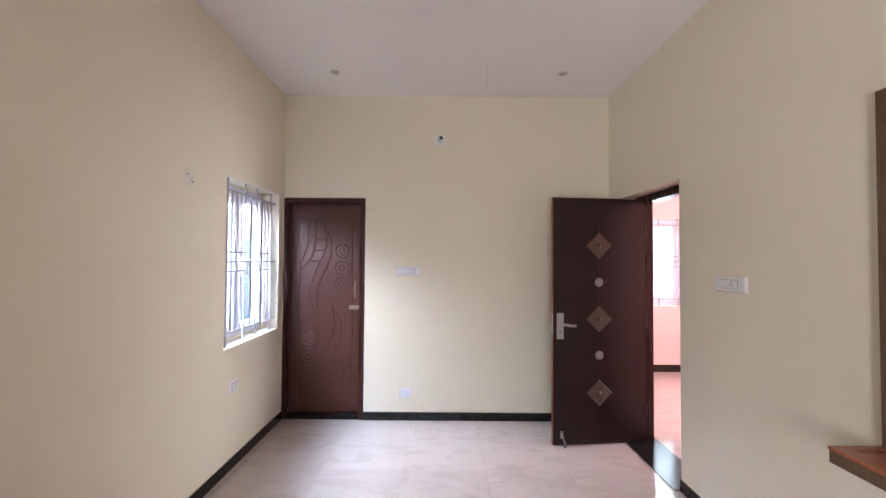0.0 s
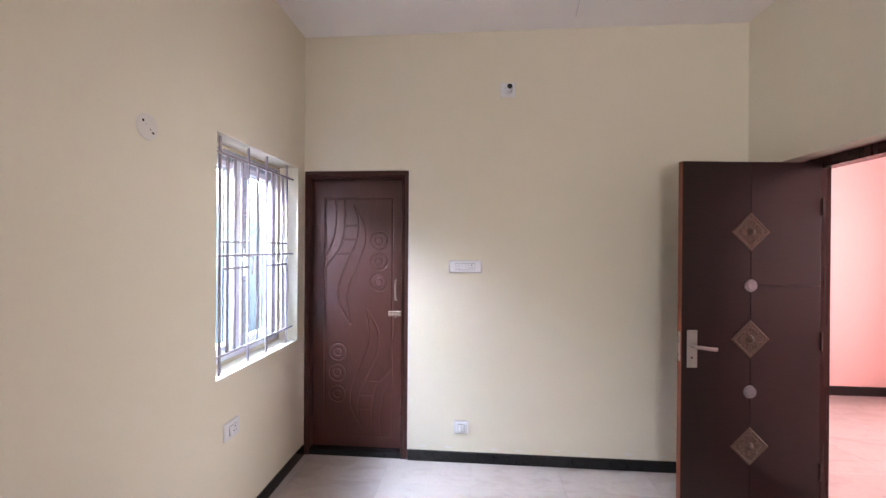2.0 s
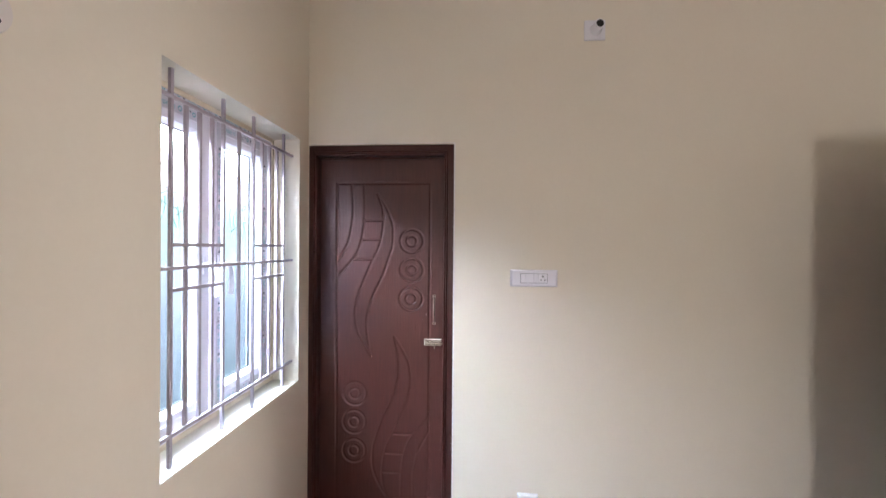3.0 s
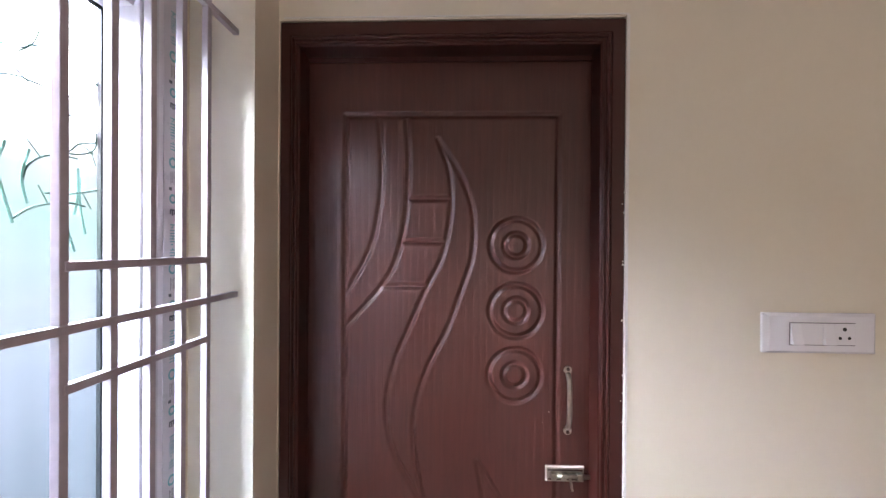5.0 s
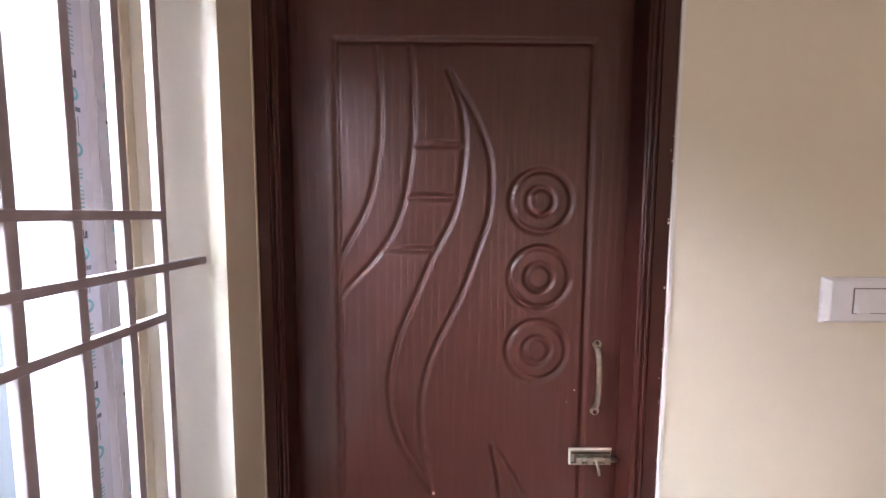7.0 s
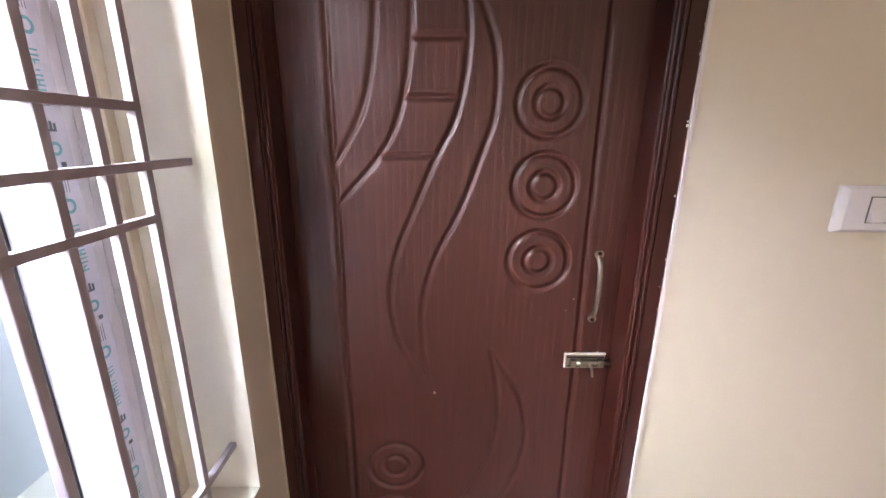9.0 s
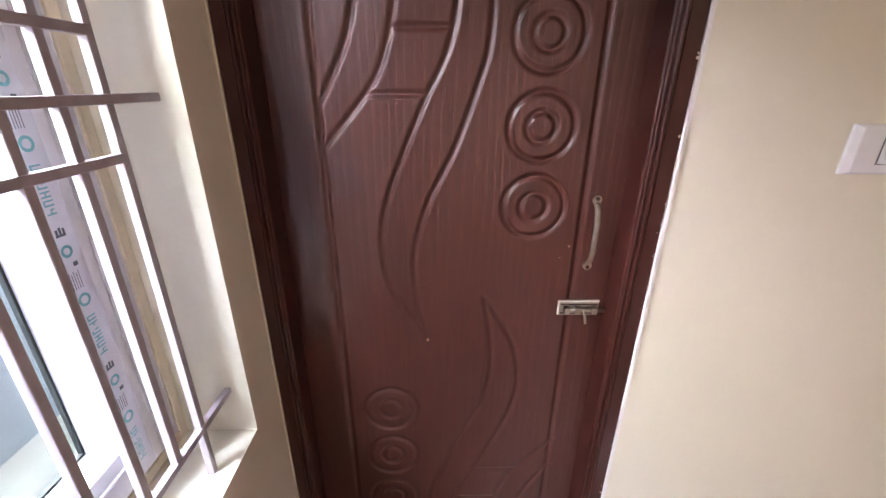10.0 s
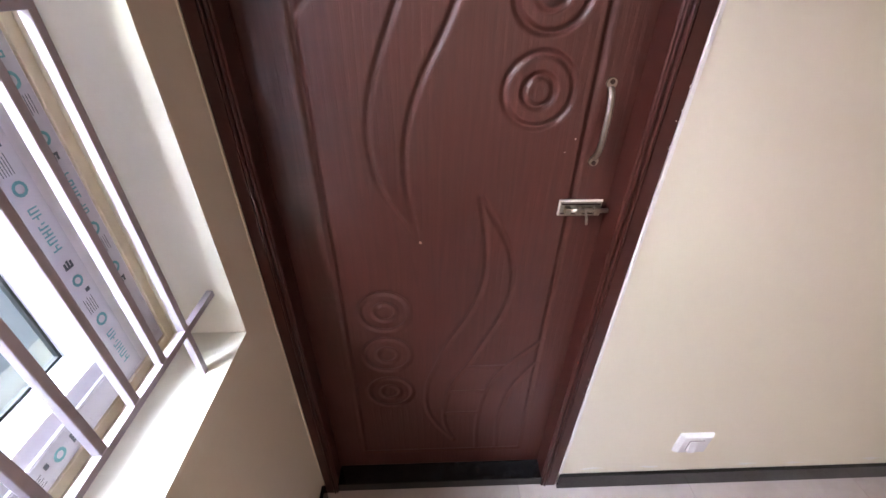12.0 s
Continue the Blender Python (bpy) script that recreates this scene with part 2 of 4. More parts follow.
def glass_material():
    """Frosted pane: white to pale cyan from top to bottom, a green plant print with dark outlines."""
    m = bpy.data.materials.new("frosted_printed_glass")
    m.use_nodes = True
    nt = m.node_tree
    N, L = nt.nodes, nt.links
    N.remove(N["Principled BSDF"])
    out = N["Material Output"]
    tc, sep = N.new("ShaderNodeTexCoord"), N.new("ShaderNodeSeparateXYZ")
    L.new(tc.outputs["Object"], sep.inputs[0])
    grad = N.new("ShaderNodeValToRGB")
    e = grad.color_ramp.elements
    e[0].position, e[0].color = 0.0, (0.42, 0.62, 0.62, 1)
    e[1].position, e[1].color = 1.0, (0.62, 0.88, 0.84, 1)
    for pos, col in ((0.30, (0.58, 0.76, 0.81, 1)), (0.50, (0.72, 0.88, 0.93, 1)), (0.64, (0.62, 0.90, 0.78, 1)), (0.76, (0.92, 0.97, 0.95, 1)), (0.88, (0.88, 0.96, 0.95, 1))):
        k = e.new(pos)
        k.color = col
    wob = N.new("ShaderNodeTexNoise")
    wob.inputs["Scale"].default_value = 5
    L.new(tc.outputs["Object"], wob.inputs["Vector"])
    ma = N.new("ShaderNodeMath")
    ma.operation = "MULTIPLY_ADD"
    ma.inputs[1].default_value = 0.16
    L.new(wob.outputs["Fac"], ma.inputs[0])
    L.new(sep.outputs[2], ma.inputs[2])
    mr = N.new("ShaderNodeMapRange")
    mr.inputs[1].default_value, mr.inputs[2].default_value = -0.47, 0.63
    L.new(ma.outputs[0], mr.inputs[0])
    L.new(mr.outputs[0], grad.inputs[0])
    tr, tl, gl = N.new("ShaderNodeBsdfTransparent"), N.new("ShaderNodeBsdfTranslucent"), N.new("ShaderNodeBsdfGlossy")
    gl.inputs["Roughness"].default_value = 0.15
    soft = N.new("ShaderNodeMix")
    soft.data_type = "RGBA"
    soft.inputs[0].default_value = 0.45
    soft.inputs[7].default_value = (0.97, 0.98, 1.0, 1)
    L.new(grad.outputs[0], soft.inputs[6])
    L.new(soft.outputs[2], tr.inputs[0])
    L.new(grad.outputs[0], tl.inputs[0])
    a, b = N.new("ShaderNodeMixShader"), N.new("ShaderNodeMixShader")
    a.inputs[0].default_value = 0.008
    L.new(tr.outputs[0], a.inputs[1])
    L.new(tl.outputs[0], a.inputs[2])
    b.inputs[0].default_value = 0.05
    L.new(a.outputs[0], b.inputs[1])
    L.new(gl.outputs[0], b.inputs[2])
    L.new(b.outputs[0], out.inputs[0])
    return m


frosted = glass_material()
vine = material("dark_green_painted_outline", (0.06, 0.15, 0.12), 0.5)
leaf_green = material("green_painted_stem", (0.20, 0.46, 0.38), 0.5)


# mesh helpers
def box(bm, x0, x1, y0, y1, z0, z1):
    v = [bm.verts.new((x, y, z)) for x in (x0, x1) for y in (y0, y1) for z in (z0, z1)]
    for f in ((0, 1, 3, 2), (4, 6, 7, 5), (0, 4, 5, 1), (2, 3, 7, 6), (0, 2, 6, 4), (1, 5, 7, 3)):
        bm.faces.new([v[i] for i in f])


def part(name, bm, mat, parent=None, label="", bevel=0.0, smooth=False, kind="", offset=(0, 0, 0)):
    """One mesh object from a bmesh, under a thing or a part."""
    if bevel:
        bmesh.ops.bevel(bm, geom=list(bm.edges), offset=bevel, segments=2, profile=0.6, affect="EDGES")
    bmesh.ops.recalc_face_normals(bm, faces=bm.faces)
    me = bpy.data.meshes.new(name)
    bm.to_mesh(me)
    bm.free()
    me.materials.append(mat)
    if smooth:
        me.polygons.foreach_set("use_smooth", [True] * len(me.polygons))
    ob = new(name, me)
    ob.parent = parent
    ob.location = offset
    return tagged(ob, label, kind=kind)


def boxes(*rows):
    bm = bmesh.new()
    for r in rows:
        box(bm, *r)
    return bm


def cylinder(bm, centre, axis, radius, length, segments=20, radius2=None):
    """A cylinder or cone from centre along axis."""
    rot = Vector(axis).to_track_quat("Z", "Y").to_matrix().to_4x4()
    m = Matrix.Translation(Vector(centre) + Vector(axis).normalized() * length / 2) @ rot
    bmesh.ops.create_cone(bm, cap_ends=True, segments=segments, radius1=radius, radius2=radius if radius2 is None else radius2, depth=length, matrix=m)


def sweep(bm, points, w, h, up):
    """A rectangular or round-cornered bar through the points."""
    pts = [Vector(p) for p in points]
    rings = []
    for i, p in enumerate(pts):
        d = (pts[min(i + 1, len(pts) - 1)] - pts[max(i - 1, 0)]).normalized()
        side = d.cross(Vector(up)).normalized()
        u = side.cross(d).normalized()
        ring = []
        for k in range(8):
            a = radians(22.5 + 45 * k)
            c, s = math.cos(a) / math.cos(radians(22.5)), math.sin(a) / math.cos(radians(22.5))
            ring.append(bm.verts.new(p + side * w / 2 * c + u * h / 2 * s))
        rings.append(ring)
    for a, b in zip(rings, rings[1:]):
        for k in range(8):
            bm.faces.new((a[k], a[(k + 1) % 8], b[(k + 1) % 8], b[k]))
    bm.faces.new(rings[0])
    bm.faces.new(rings[-1][::-1])


def smooth_curve(ctrl, steps=10):
    """Catmull-Rom through the control points."""
    c = [Vector(p) for p in ctrl]
    c = [c[0] * 2 - c[1]] + c + [c[-1] * 2 - c[-2]]
    out = []
    for i in range(1, len(c) - 2):
        for k in range(steps):
            t = k / steps
            p0, p1, p2, p3 = c[i - 1:i + 3]
            out.append(0.5 * (2 * p1 + (p2 - p0) * t + (2 * p0 - 5 * p1 + 4 * p2 - p3) * t * t + (3 * p1 - p0 - 3 * p2 + p3) * t ** 3))
    return out + [c[-2]]


def thing(name, place, label, category, group="", kind=""):
    ob = new(name)
    ob.location = place
    return tagged(ob, label, category, group, kind)


# the hall: x 0 to 3.134, y -6 to 0, floor 0, ceiling 3.112
W, H, S = 3.134, 3.112, -6.0
WIN = (-1.025, -0.110, 0.883, 2.121)
part("wall_west", boxes((-0.23, 0, S - 0.2, WIN[0], 0, H), (-0.23, 0, WIN[1], 0.2, 0, H), (-0.23, 0, WIN[0], WIN[1], 0, WIN[2]), (-0.23, 0, WIN[0], WIN[1], WIN[3], H)), cream, kind="structure")
part("wall_north", boxes((0, 0.003, 0, 0.2, 0, H), (0.793, W + 0.1, 0, 0.2, 0, H), (0.003, 0.793, 0, 0.2, 2.118, H), (0.003, 0.793, 0.16, 0.2, 0, 2.118)), cream, kind="structure")
DO = (-1.150, -0.275, 2.092)
CO = (-3.70, -2.430, 0.81, 2.155)
part("wall_east", boxes((W, W + 0.1, S, CO[0], 0, H), (W, W + 0.1, CO[0], CO[1], 0, CO[2]), (W, W + 0.1, CO[0], CO[1], CO[3], H), (W, W + 0.1, CO[1], DO[0], 0, H), (W, W + 0.1, DO[1], 0, 0, H), (W, W + 0.1, DO[0], DO[1], DO[2], H)), cream, kind="structure")
X2 = W + 0.1
BN = 1.73
part("wall_bedroom_west", boxes((X2, X2 + 0.12, S, CO[0], 0, H), (X2, X2 + 0.12, CO[0], CO[1], 0, CO[2]), (X2, X2 + 0.12, CO[0], CO[1], CO[3], H), (X2, X2 + 0.12, CO[1], DO[0], 0, H), (X2, X2 + 0.12, DO[1], BN, 0, H), (X2, X2 + 0.12, DO[0], DO[1], DO[2], H)), pink, kind="structure")
# unseen wall; its opening is there to let the south fill lamp in
part("wall_south", boxes((-0.23, 0.85, S - 0.2, S, 0, H), (2.15, W + 0.1, S - 0.2, S, 0, H), (0.85, 2.15, S - 0.2, S, 2.3, H)), cream, kind="structure")
part("ceiling", boxes((-0.23, 6.4, S - 0.2, 1.95, H, H + 0.15)), white_ceiling, kind="structure")
part("ground", boxes((-60, 60, -60, 60, -0.5, -0.12)), material("outside_ground", (0.3, 0.28, 0.25), 0.9, vary=0.2), kind="structure")

# the bedroom beyond the open door
X3 = X2 + 0.12
BW = (3.99, 4.91, 0.90, 2.12)
part("wall_bedroom_north", boxes((W + 0.1, BW[0], BN, BN + 0.2, 0, H), (BW[1], 6.4, BN, BN + 0.2, 0, H), (BW[0], BW[1], BN, BN + 0.2, 0, BW[2]), (BW[0], BW[1], BN, BN + 0.2, BW[3], H)), pink, kind="structure")
# the gap in this unseen wall admits the bedroom fill lamp
part("wall_bedroom_east", boxes((6.2, 6.4, -1.9, -1.05, 0, H), (6.2, 6.4, 0.25, BN, 0, H), (6.2, 6.4, -1.05, 0.25, 0, 0.95), (6.2, 6.4, -1.05, 0.25, 2.2, H)), pink, kind="structure")
part("wall_bedroom_south", boxes((X3, 6.2, -2.1, -1.9, 0, H)), pink, kind="structure")
part("wall_kitchen_east", boxes((6.2, 6.4, S - 0.2, -2.1, 0, H), (W + 0.1, 6.2, S - 0.2, S, 0, H)), cream, kind="structure")


def skirting(name, *rows):
    part(name, boxes(*rows), black_granite, kind="structure", bevel=0.002)


skirting("baseboard_north", (0.790, W - 0.012, -0.012, -0.0005, 0, 0.078))
skirting("baseboard_west", (0.0005, 0.012, S, -0.0125, 0, 0.078))
skirting("baseboard_east", (W - 0.012, W - 0.0005, S, DO[0], 0, 0.078), (W - 0.012, W - 0.0005, DO[1], -0.0125, 0, 0.078))
skirting("baseboard_bedroom", (X3 + 0.001, 6.19, BN - 0.012, BN - 0.0005, 0, 0.10))
part("door_sill_granite", boxes((W - 0.045, X3 + 0.02, DO[0] + 0.001, DO[1] - 0.002, -0.003, 0.006)), black_granite, kind="structure", bevel=0.001)

# WINDOW with grille
def prints(bm_t, bm_d, origin, along, across, length, width):
    """Rows of word-like bars, rings and small dark marks on a film strip."""
    o, a, c = Vector(origin), Vector(along), Vector(across)
    n = a.cross(c).normalized()

    def quad(bm, u0, u1, v0, v1):
        vs = [bm.verts.new(o + a * u + c * v) for u, v in ((u0, v0), (u1, v0), (u1, v1), (u0, v1))]
        bm.faces.new(vs)

    def ring(bm, u, v, r0, r1):
        p = [[bm.verts.new(o + a * (u + r * math.cos(k * 0.524)) + c * (v + r * math.sin(k * 0.524))) for k in range(12)] for r in (r0, r1)]
        for k in range(12):
            bm.faces.new((p[0][k], p[0][(k + 1) % 12], p[1][(k + 1) % 12], p[1][k]))
    u = 0.01
    w = width
    while u < length - 0.15:
        for k in range(6):
            uu = u + k * 0.0108
            if k != 4:
                quad(bm_t, uu, uu + 0.0022, w * 0.30, w * 0.68)
            quad(bm_t, uu + 0.0022, uu + 0.0058, w * (0.30 if k % 2 else 0.46), w * (0.36 if k % 2 else 0.52))
            quad(bm_t, uu + 0.0058, uu + 0.0078, w * (0.30 if k % 3 else 0.46), w * (0.68 if k % 3 else 0.62))
        ring(bm_t, u + 0.086, w * 0.5, w * 0.16, w * 0.27)
        for k in range(5):
            quad(bm_d, u + 0.103, u + 0.128 - 0.003 * (k % 2), w * (0.22 + 0.10 * k), w * (0.25 + 0.10 * k))
        quad(bm_d, u + 0.134, u + 0.140, w * 0.56, w * 0.76)
        ring(bm_t, u + 0.156, w * 0.5, w * 0.13, w * 0.24)
        quad(bm_d, u + 0.176, u + 0.179, w * 0.3, w * 0.7)
        for k in range(3):
            quad(bm_d, u + 0.179, u + 0.186 + 0.002 * (k == 1), w * (0.32 + 0.14 * k), w * (0.42 + 0.14 * k))
        u += 0.205


def profile_ring(bm, plane, lo, hi, zlo, zhi, width, d0, d1, axis):
    """Four mitred bars round a rectangle. axis x: the window stands across x, else across y."""
    for (a0, a1, b0, b1) in ((lo, lo + width, zlo, zhi), (hi - width, hi, zlo, zhi), (lo + width, hi - width, zlo, zlo + width), (lo + width, hi - width, zhi - width, zhi)):
        if axis == "x":
            box(bm, plane + d0, plane + d1, a0, a1, b0, b1)
        else:
            box(bm, a0, a1, plane + d0, plane + d1, b0, b1)


def grille_bars(bm, plane, lo, hi, zlo, zhi, ys, axis, t=0.0115):
    """Welded square bars: long uprights let into sill and head, short ones between rails, short ties."""
    h = t / 2

    def upright(y, z0, z1):
        if axis == "x":
            box(bm, plane - h, plane + h, y - h, y + h, z0, z1)
        else:
            box(bm, y - h, y + h, plane - h, plane + h, z0, z1)

    def rail(y0, y1, z):
        if axis == "x":
            box(bm, plane - h + 0.0012, plane + h + 0.0012, y0, y1, z - h, z + h)
        else:
            box(bm, y0, y1, plane - h - 0.0012, plane + h - 0.0012, z - h, z + h)
    top, mid, low = zhi - 0.087, zlo + 0.619, zlo + 0.099
    for i, y in enumerate(ys):
        if i in (0, 4, 6, 10):
            upright(y, zlo - 0.01, zhi + 0.01)
        else:
            upright(y, low, top)
    for z in (top, mid, low):
        rail(lo - 0.01, hi + 0.01, z)
    for z in (mid + 0.073, mid - 0.069):
        rail(ys[0], ys[4], z)
        rail(ys[6], ys[10], z)


def window_handle(parent, y, z, side):
    """A cranked white casement handle."""
    bm = bmesh.new()
    box(bm, -0.121, -0.114, y - 0.014, y + 0.014, z - 0.035, z + 0.035)
    cylinder(bm, (-0.115, y, z), (1, 0, 0), 0.011, 0.022)
    sweep(bm, smooth_curve([(-0.100, y, z + 0.002), (-0.084, y + side * 0.002, z), (-0.070, y + side * 0.004, z - 0.016), (-0.063, y + side * 0.006, z - 0.045), (-0.063, y + side * 0.006, z - 0.08), (-0.068, y + side * 0.006, z - 0.118)]), 0.019, 0.011, (0, 1, 0))
    part("handle", bm, upvc, parent, "white cranked casement handle", smooth=False, bevel=0.001)


def build_window():
    y0, y1, z0, z1 = WIN
    w = thing("window_1", (0, 0, 0), "white two-sash casement window with frosted glass and leftover protective film, behind a painted steel grille", "window", kind="structure")
    bm = bmesh.new()
    for a, b, c, e in ((y0, y0 + 0.080, z0, z1), (y1 - 0.103, y1, z0, z1), (y0 + 0.080, y1 - 0.103, z0, z0 + 0.045), (y0 + 0.080, y1 - 0.103, z1 - 0.052, z1)):
        box(bm, -0.205, -0.140, a, b, c, e)
    box(bm, -0.205, -0.128, -0.6405, -0.6015, z0 + 0.045, z1 - 0.052)
    part("window_frame", bm, upvc, w, bevel=0.002)
    sashes = ((-0.600, -0.213, -1), (-0.945, -0.642, 1))
    for lo, hi, s in sashes:
        sz0, sz1 = z0 + 0.045, z1 - 0.052
        bm = bmesh.new()
        profile_ring(bm, -0.14, lo + 0.0015, hi - 0.0015, sz0 + 0.0015, sz1 - 0.0015, 0.043, -0.055, 0.020, "x")
        sash = part("sash", bm, upvc, w, "white casement sash", bevel=0.002)
        bm = bmesh.new()
        gl, gh, gz0, gz1 = lo + 0.058, hi - 0.052, sz0 + 0.070, sz1 - 0.075
        for (a, b, c, d, side) in ((lo + 0.044, gl, sz0 + 0.044, sz1 - 0.044, 0), (gh, hi - 0.044, sz0 + 0.044, sz1 - 0.044, 1)):
            inner = gl if side == 0 else gh
            outer = a if side == 0 else b
            e = 0.007 if side else -0.007
            rows = [((x, y, zl), (x, y, zh)) for x, y, zl, zh in ((-0.124, outer, c, d), (-0.132, inner + e, gz0 - 0.007, gz1 + 0.007), (-0.180, inner, gz0, gz1))]
            for (p0, p1), (p2, p3) in zip(rows, rows[1:]):
                bm.faces.new([bm.verts.new(p) for p in (p0, p1, p3, p2)])
        for zi, zo in ((gz0, sz0 + 0.044), (gz1, sz1 - 0.044)):
            e = 0.007 if zi == gz1 else -0.007
            rows = [((x, yl, z), (x, yh, z)) for x, yl, yh, z in ((-0.124, lo + 0.044, hi - 0.044, zo), (-0.132, gl - 0.007, gh + 0.007, zi + e), (-0.180, gl, gh, zi))]
            for (p0, p1), (p2, p3) in zip(rows, rows[1:]):
                bm.faces.new([bm.verts.new(p) for p in (p0, p1, p3, p2)])
        part("glazing_bead", bm, upvc, sash)
        bm = bmesh.new()
        profile_ring(bm, -0.180, gl - 0.001, gh + 0.001, gz0 - 0.001, gz1 + 0.001, 0.0045, -0.004, 0.003, "x")
        part("gasket", bm, gasket, sash, "black rubber gasket")
        zc = (gz0 + gz1) / 2
        bm = boxes((-0.190, -0.184, gl - 0.008, gh + 0.008, gz0 - 0.008 - zc, gz1 + 0.008 - zc))
        p = part("pane", bm, frosted, sash, "frosted pane with a green painted plant", offset=(0, 0, zc))
        # painted plant
        rnd = random.Random(5 if s < 0 else 9)
        bd, bg = bmesh.new(), bmesh.new()
        yc = (gl + gh) / 2
        for k in range(14):
            a = Vector((-0.1832, yc + rnd.uniform(-0.12, 0.12), 1.66 + rnd.uniform(0, 0.22)))
            d = rnd.choice((-1.3, 1.3)) + rnd.uniform(-0.3, 0.3)
            pts = [a]
            for j in range(4):
                d += rnd.uniform(-0.6, 0.6)
                q = pts[-1] + Vector((0, math.sin(d) * 0.030, math.cos(d) * 0.020))
                q.y = min(max(q.y, gl + 0.006), gh - 0.006)
                pts.append(q)
                if j == 1:
                    tip = q + Vector((0, math.sin(d + 1.3) * 0.028, math.cos(d + 1.3) * 0.03))
                    tip.y = min(max(tip.y, gl + 0.006), gh - 0.006)
                    sweep(bd, [q, tip], 0.0022, 0.0012, (1, 0, 0))
            sweep(bd, smooth_curve(pts, 5), 0.0030, 0.0012, (1, 0, 0))
        for k in range(8):
            a = Vector((-0.1832, yc + rnd.uniform(-0.11, 0.11), 1.70 + rnd.uniform(-0.03, 0.05)))
            sweep(bg, smooth_curve([a, a + Vector((0, rnd.uniform(-0.012, 0.012), -0.04)), a + Vector((0, rnd.uniform(-0.02, 0.02), -rnd.uniform(0.07, 0.11)))], 5), 0.0045, 0.0012, (1, 0, 0))
        part("painted_outline", bd, vine, sash, "dark green painted branch outlines")
        part("painted_stem", bg, leaf_green, sash, "pale green painted stems")
        # film strips on the sash
        bf, bt, bk = bmesh.new(), bmesh.new(), bmesh.new()
        fx = -0.1198
        for yy in ((hi - 0.042, lo + 0.002) if s < 0 else ()):
            box(bf, fx, fx + 0.0006, yy, yy + 0.039, sz0 + 0.004, sz1 - 0.004)
            prints(bt, bk, (fx + 0.0012, yy, sz0 + 0.02), (0, 0, 1), (0, 1, 0), sz1 - sz0 - 0.04, 0.036)
        for zz in ((sz0 + 0.002, sz1 - 0.042) if s < 0 else (sz1 - 0.042,)):
            box(bf, fx, fx + 0.0006, lo + 0.043, hi - 0.043, zz, zz + 0.039)
            prints(bt, bk, (fx + 0.0012, lo + 0.05, zz), (0, 1, 0), (0, 0, 1), hi - lo - 0.10, 0.038)
        film = part("protective_film", bf, film_mat, w, "lavender film strips left on the sash")
        part("film_print", bt, teal_print, film, "teal printed marks")
        part("film_mark", bk, dark_print, film, "dark printed marks")
        window_handle(w, lo + 0.022 if s < 0 else hi - 0.022, 1.500, -1)
    bf, bt, bk = bmesh.new(), bmesh.new(), bmesh.new()
    for yy in (y0 + 0.024, y1 - 0.067):
        box(bf, -0.1398, -0.1390, yy, yy + 0.044, z0 + 0.02, z1 - 0.02)
        prints(bt, bk, (-0.1384, yy + 0.044, z1 - 0.06), (0, 0, -1), (0, -1, 0), z1 - z0 - 0.10, 0.040)
    for zz in (z1 - 0.036,):
        box(bf, -0.1398, -0.1390, y0 + 0.07, y1 - 0.07, zz, zz + 0.030)
        prints(bt, bk, (-0.1384, y0 + 0.08, zz), (0, 1, 0), (0, 0, 1), y1 - y0 - 0.16, 0.030)
    profile_ring(bl := bmesh.new(), -0.140, y0 + 0.0005, y1 - 0.0005, z0 + 0.0005, z1 - 0.0005, 0.020, -0.004, 0.005, "x")
    part("plaster_fillet", bl, fillet_paint, w, "yellowish plaster fillet round the frame", bevel=0.002)
    film = part("protective_film", bf, film_mat, w, "lavender film strips left on the frame")
    part("film_print", bt, teal_print, film, "teal printed marks")
    part("film_mark", bk, dark_print, film, "dark printed marks")
    bm = bmesh.new()
    ys = (-0.939, -0.873, -0.808, -0.743, -0.678, -0.576, -0.472, -0.404, -0.337, -0.270, -0.204)
    grille_bars(bm, -0.040, y0, y1, z0, z1, ys, "x")
    part("grille", bm, bar_paint, w, "lilac-grey painted square-bar steel grille", bevel=0.0012)


build_window()


